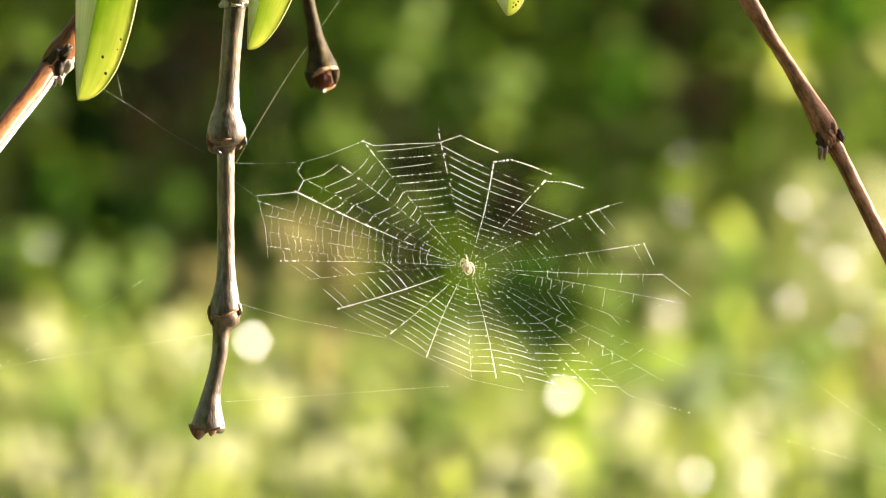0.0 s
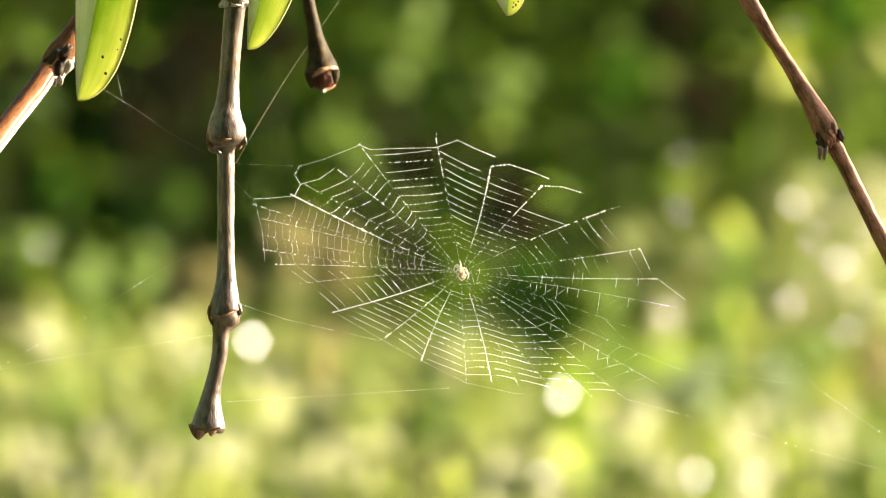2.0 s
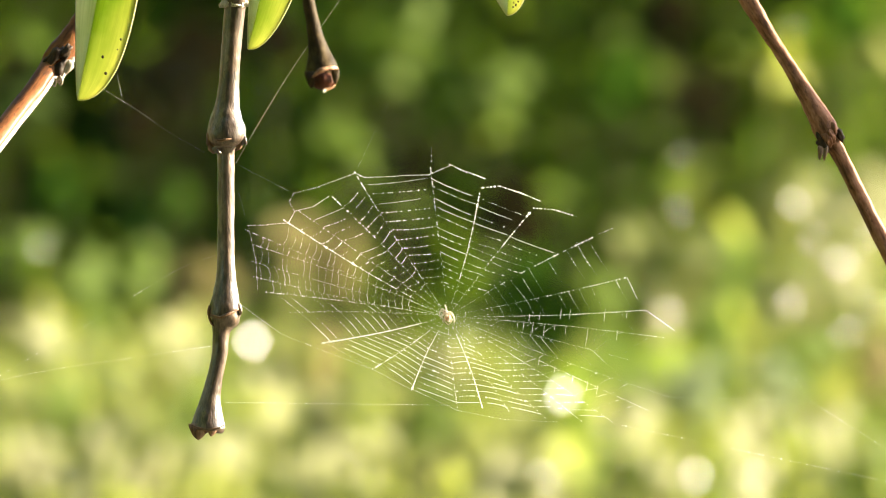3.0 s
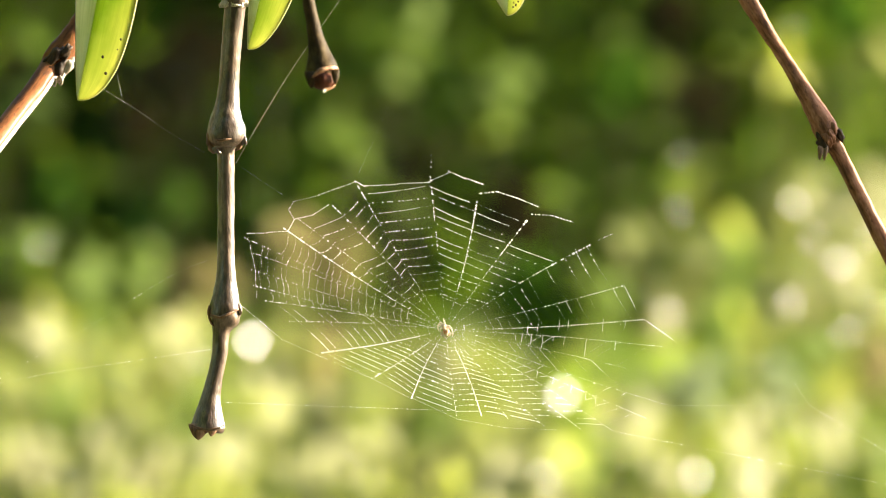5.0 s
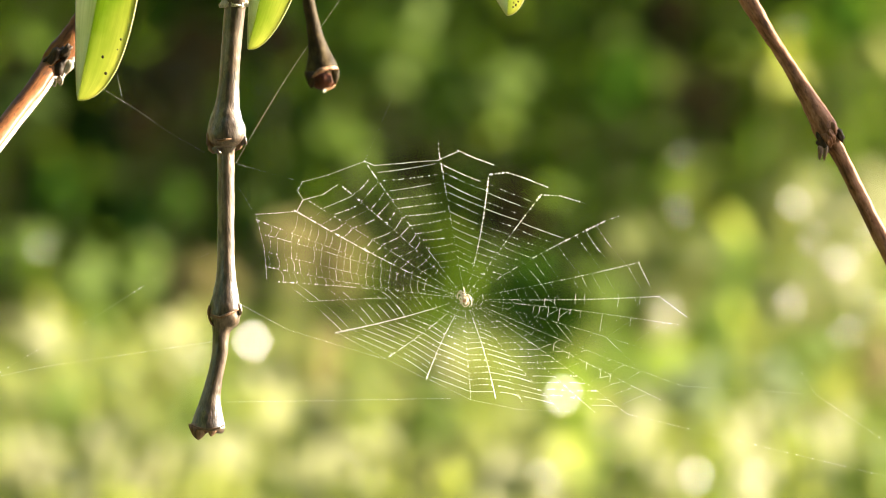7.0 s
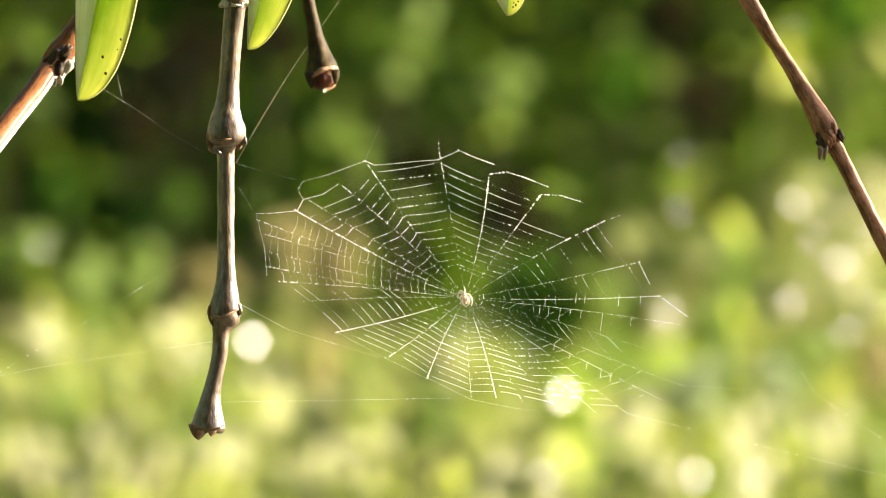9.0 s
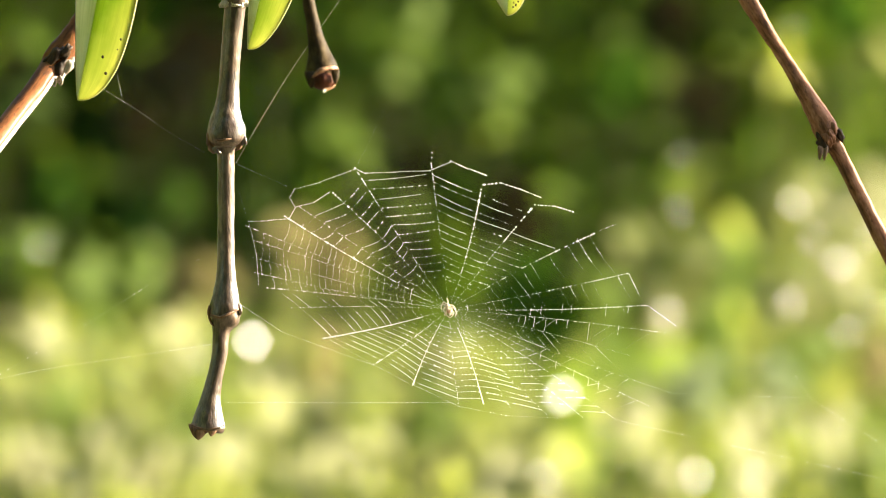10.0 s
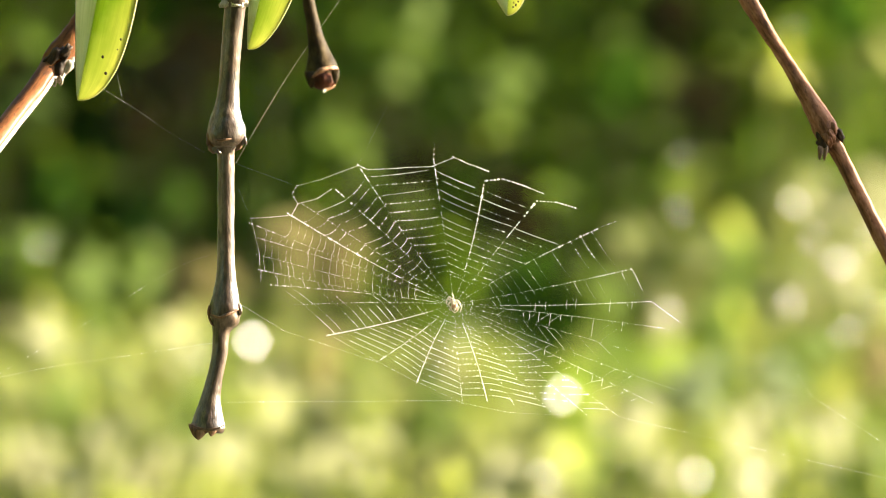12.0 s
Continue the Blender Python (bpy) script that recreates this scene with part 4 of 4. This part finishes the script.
    # short dewy ends that hang from the radii: foot on the radius, length, and the radius
    for x, y, l, i in [(970, 479, 12, 5), (988, 478, 10, 5), (1025, 475, 16, 5), (1041, 476, 16, 5), (1101, 480, 20, 5), (1139, 484, 14, 5), (949, 494, 8, 6), (960, 494, 12, 6), (976, 497, 16, 6),
                       (996, 499, 22, 6), (1014, 502, 12, 6), (1033, 505, 13, 6), (1071, 511, 30, 6), (1122, 518, 18, 6), (985, 564, 12, 9), (1012, 580, 13, 9), (1043, 598, 14, 9), (1068, 612, 16, 9), (1085, 622, 14, 9)]:
        line = [web_point(x - 0.15 * l * t / 3, y + l * t / 3) for t in range(4)]
        ob = web_piece("hanging_thread", [strand(line, 0.0000024, True, rng, 1.0, 0.62, 1.0)], wb)
        rho = (x - HUB[0]) / (RADII[i][0] - HUB[0])
        MOVERS.append((ob, [(x, y, rho), (x - 0.15 * l, y + l, rho)]))
    # anchor lines to the twigs and away from the web: ends, how far each end follows the web, bead size and gap
    lines = [((417, 290), 0.0, (535, 288), 1.0, 0.5, 9), ((417, 322), 0.0, (455, 350), 1.0, 0.5, 9), ((424, 538), 0.0, (510, 563), 0.5, 0.7, 3), ((510, 563), 0.5, (692, 600), 1.0, 0.55, 5),
             ((643, 250), 1.0, (700, 150), 0.3, 0.4, 30), ((777, 238), 0.9, (776, 215), 0.75, 1.6, 8), ((1076, 365), 1.0, (1105, 357), 0.9, 0.8, 6),
             ((1211, 648), 1.0, (1445, 680), 0.5, 0.4, 30), ((1112, 700), 1.0, (1776, 890), 0.1, 0.72, 15), ((1445, 680), 0.5, (1775, 917), 0.1, 0.7, 11), ((1420, 640), 0.5, (1445, 680), 0.5, 0.6, 8), ((474, 436), 1.0, (474, 457), 1.0, 0.5, 3)]
    for a, fa, b, fb, size, gap in lines:
        pts = [web_point(a[0] + (b[0] - a[0]) * t / 8, a[1] + (b[1] - a[1]) * t / 8) for t in range(9)]
        ob = web_piece("anchor_thread", [strand(pts, 0.0000028, size > 0, rng, 1.0, max(size, 0.3), gap)], wb)
        MOVERS.append((ob, [(*a, 1.0, fa), (*b, 1.0, fb)]))


web()


def loose_threads():
    """Single threads between twigs, apart from the web."""
    rng = random.Random(23)
    made = []
    for name, label, rows, thick, size, gap, mat in [
            ("silk_thread", "dry golden silk thread from twig to twig", [(418, 288, 0.0), (460, 215, 0.0), (520, 118, 0.004), (600, 2, 0.006), (700, -150, 0.006), (1000, -610, 0.0)], 0.000021, 0.65, 26, SILK_GOLD),
            ("silk_thread", "faint beaded silk thread below the leaf", [(180, 156, -0.019), (250, 200, 0.0), (300, 235, 0.0), (362, 270, 0.0)], 0.0000045, 0.62, 9, SILK_GOLD),
            ("silk_thread", "short silk thread hanging from the leaf", [(204, 118, -0.019), (210, 145, -0.012), (215, 168, -0.002), (216, 180, -0.002)], 0.000006, 0.7, 12, SILK),
            ("silk_thread", "long beaded silk thread in the open", [(-130, 682, 0.01), (0, 652, 0.01), (100, 632, 0.01), (210, 616, 0.01), (385, 590, 0.002)], 0.000003, 0.6, 5, SILK),
            ("silk_thread", "faint silk thread with a few stray drops", [(386, 432, 0.0), (305, 465, 0.004), (159, 555, 0.01), (60, 612, 0.012), (-120, 720, 0.015)], 0.0000025, 0.9, 75, SILK),
            ("silk_thread", "long beaded silk thread below the web", [(389, 712, 0.0), (433, 709, 0.0), (560, 700, 0.0), (700, 690, 0.005), (800, 683, 0.01)], 0.000003, 0.6, 5, SILK)]:
        pts = [Vector(p) for p in smooth_path([spot(*r) for r in rows], 6)]
        root = thing(name, label, "silk thread", pts[0], group="silk threads")
        local = [p - pts[0] for p in pts]
        web_piece("thread", [strand(local, thick, True, rng, 1.0, size, gap)], root, mat=mat)
        made.append(root)
    return made


LOOSE = loose_threads()


# ------------------------------------------------------------------ the spider
def spider():
    sp = thing("spider", "tiny cream and orange spider at the web's hub", "spider", web_point(*HUB))

    def at(x, y, w=-0.0006):
        return Vector(((x - 828) * U * 0.70, w * 0.7, -(y - 470) * U * 0.68))

    part("abdomen", mesh_of("abdomen", *ellipsoid(at(829.5, 474, -0.0009), (5.6 * U, 5.6 * U, 7.4 * U), Matrix.Rotation(radians(-16), 3, "Y")), SPIDER_ORANGE), sp, "cream and orange rounded abdomen")
    for x, y, r in ((826, 469, 2.4), (832, 476, 2.2), (829, 482, 2.4)):
        part("marking", mesh_of("marking", *ellipsoid(at(x, y, -0.0016), (r * U, r * U * 0.7, r * U * 1.2), None, 2), SPIDER_PALE), sp, "pale abdomen marking")
    part("head", mesh_of("head", *ellipsoid(at(824, 460, -0.0007), (4.6 * U, 4.4 * U, 5.0 * U)), SPIDER_PALE), sp, "cream head and thorax")
    for x in (822, 826.5):
        part("eye", mesh_of("eye", *ellipsoid(at(x, 456.5, -0.0012), (1.1 * U, 1.1 * U, 1.1 * U), None, 2), SPIDER_DARK), sp)
    legs = [[(822, 459), (815, 455), (812, 462), (813, 470)], [(824, 457), (819, 450), (815, 453), (812, 459)], [(826, 457), (827, 450), (826, 445), (825, 440)], [(828, 461), (835, 460), (840, 467), (842, 476)],
            [(829, 464), (838, 468), (842, 478), (840, 489)], [(821, 463), (816, 469), (819, 477), (817, 484)], [(827, 467), (836, 478), (834, 486), (829, 491)], [(824, 467), (821, 480), (824, 487), (828, 492)]]
    for i, pts in enumerate(legs):
        path = [(*at(828 + (x - 828) * 1.2, y, -0.0004 - 0.0006 * (k in (1, 2))), (1.7 - 0.33 * k) * U) for k, (x, y) in enumerate(pts)]
        part("leg", mesh_of("leg", *tube(smooth_path(path, 5), 7), SPIDER_PALE), sp)
    return sp


SPIDER = spider()

# ------------------------------------------------------------------ what moves
# the hub's place, a tenth of a second apart, in three stretches, with the breaths between them
HUB_A = [(828, 472), (824, 487), (809, 521), (798, 545), (797, 528), (800, 514), (798, 506), (804, 503), (805, 496), (813, 483), (812, 482), (806, 497), (806, 501), (807, 500), (812, 489), (813, 484), (819, 474), (820, 465),
         (818, 470), (817, 476), (817, 482), (816, 486), (809, 492), (804, 495), (798, 504), (798, 518), (798, 522), (796, 531), (801, 529), (797, 543), (792, 560), (796, 561), (801, 551)]
HUB_B = [(802, 559), (794, 576), (789, 584), (786, 583), (786, 580), (787, 577), (789, 571), (792, 566), (795, 555), (799, 544), (803, 541), (801, 541), (799, 538), (801, 543), (799, 546), (803, 544), (807, 542), (806, 542),
         (807, 545), (809, 542), (812, 545), (816, 540), (823, 529), (824, 529), (820, 534)]
HUB_C = [(824, 534), (824, 530), (824, 528), (824, 524), (825, 518), (825, 512), (824, 519), (821, 530), (816, 536), (810, 542), (804, 542), (799, 540), (795, 548), (792, 557), (790, 557), (796, 552), (797, 544), (797, 540),
         (803, 534), (806, 535), (805, 539), (804, 543), (802, 548), (798, 557), (797, 556), (790, 564), (789, 556), (789, 552), (783, 560), (780, 563), (784, 560), (795, 550), (804, 539)]
HUB_ROWS = ([(i / 10, p) for i, p in enumerate(HUB_A)] + [(3.6, (795, 565)), (4.0, (801, 548)), (4.4, (797, 562))] + [(4.8 + i / 10, p) for i, p in enumerate(HUB_B)]
            + [(7.6, (823, 527)), (8.0, (826, 536)), (8.4, (822, 529))] + [(8.8 + i / 10, p) for i, p in enumerate(HUB_C)])


def rigid(a, b):
    """The rigid move that takes the points a nearest to b."""
    ca, cb = a.mean(0), b.mean(0)
    u, _, vt = np.linalg.svd((a - ca).T @ (b - cb))
    d = np.diag([1, 1, np.sign(np.linalg.det(vt.T @ u.T))])
    r = vt.T @ d @ u.T
    m = Matrix(r.tolist()).to_4x4()
    m.translation = Vector(cb - r @ ca)
    return m


def turned(a, b):
    """The rigid move of a single thread: its ends a go to b, without spin."""
    va, vb = Vector(a[-1] - a[0]), Vector(b[-1] - b[0])
    q = va.rotation_difference(vb)
    m = q.to_matrix().to_4x4()
    ca, cb = Vector(a.mean(0)), Vector(b.mean(0))
    m.translation = cb - m.to_3x3() @ ca
    return m


def motions():
    for ob, points in MOVERS:
        rest = np.array([web_point(p[0], p[1]) for p in points])
        rows = []
        for t, (hx, hy) in HUB_ROWS:
            h = (hx - HUB[0], hy - HUB[1])
            now = []
            for p in points:
                dx, dy = carried_by(p[0], p[1], min(p[2], 1.0), h)
                k = p[3] if len(p) > 3 else 1.0
                now.append(web_point(p[0], p[1], dx * k, dy * k))
            now = np.array(now)
            single = ob.name.startswith(("radial", "anchor", "hanging_thread"))
            rows.append((t, turned(rest, now) if single else rigid(rest, now)))
        walk(ob, rows)
    rows = []
    for t, (hx, hy) in HUB_ROWS:
        dx, dy = hx - HUB[0], hy - HUB[1]
        m = Matrix.Translation(web_point(*HUB, dx, dy)) @ pose(0, 0, 0, 0, dx * 0.15, 0)
        rows.append((t, m))
    walk(SPIDER, rows)
    # the two long loose threads swing a little with the breeze
    for ob, lift, tilt in ((LOOSE[3], 0.30, 0.012), (LOOSE[4], 0.25, 0.012), (LOOSE[5], 0.05, 0.11)):
        base = ob.matrix_basis.copy()
        rows = []
        for t, (hx, hy) in HUB_ROWS:
            dy = hy - HUB[1]
            rows.append((t, base @ pose(0, 0, 0, 0, tilt * dy * 0.5, 0) if tilt > 0.05 else Matrix.Translation((0, 0, -lift * dy * U * 0.8)) @ base))
        walk(ob, rows)


motions()
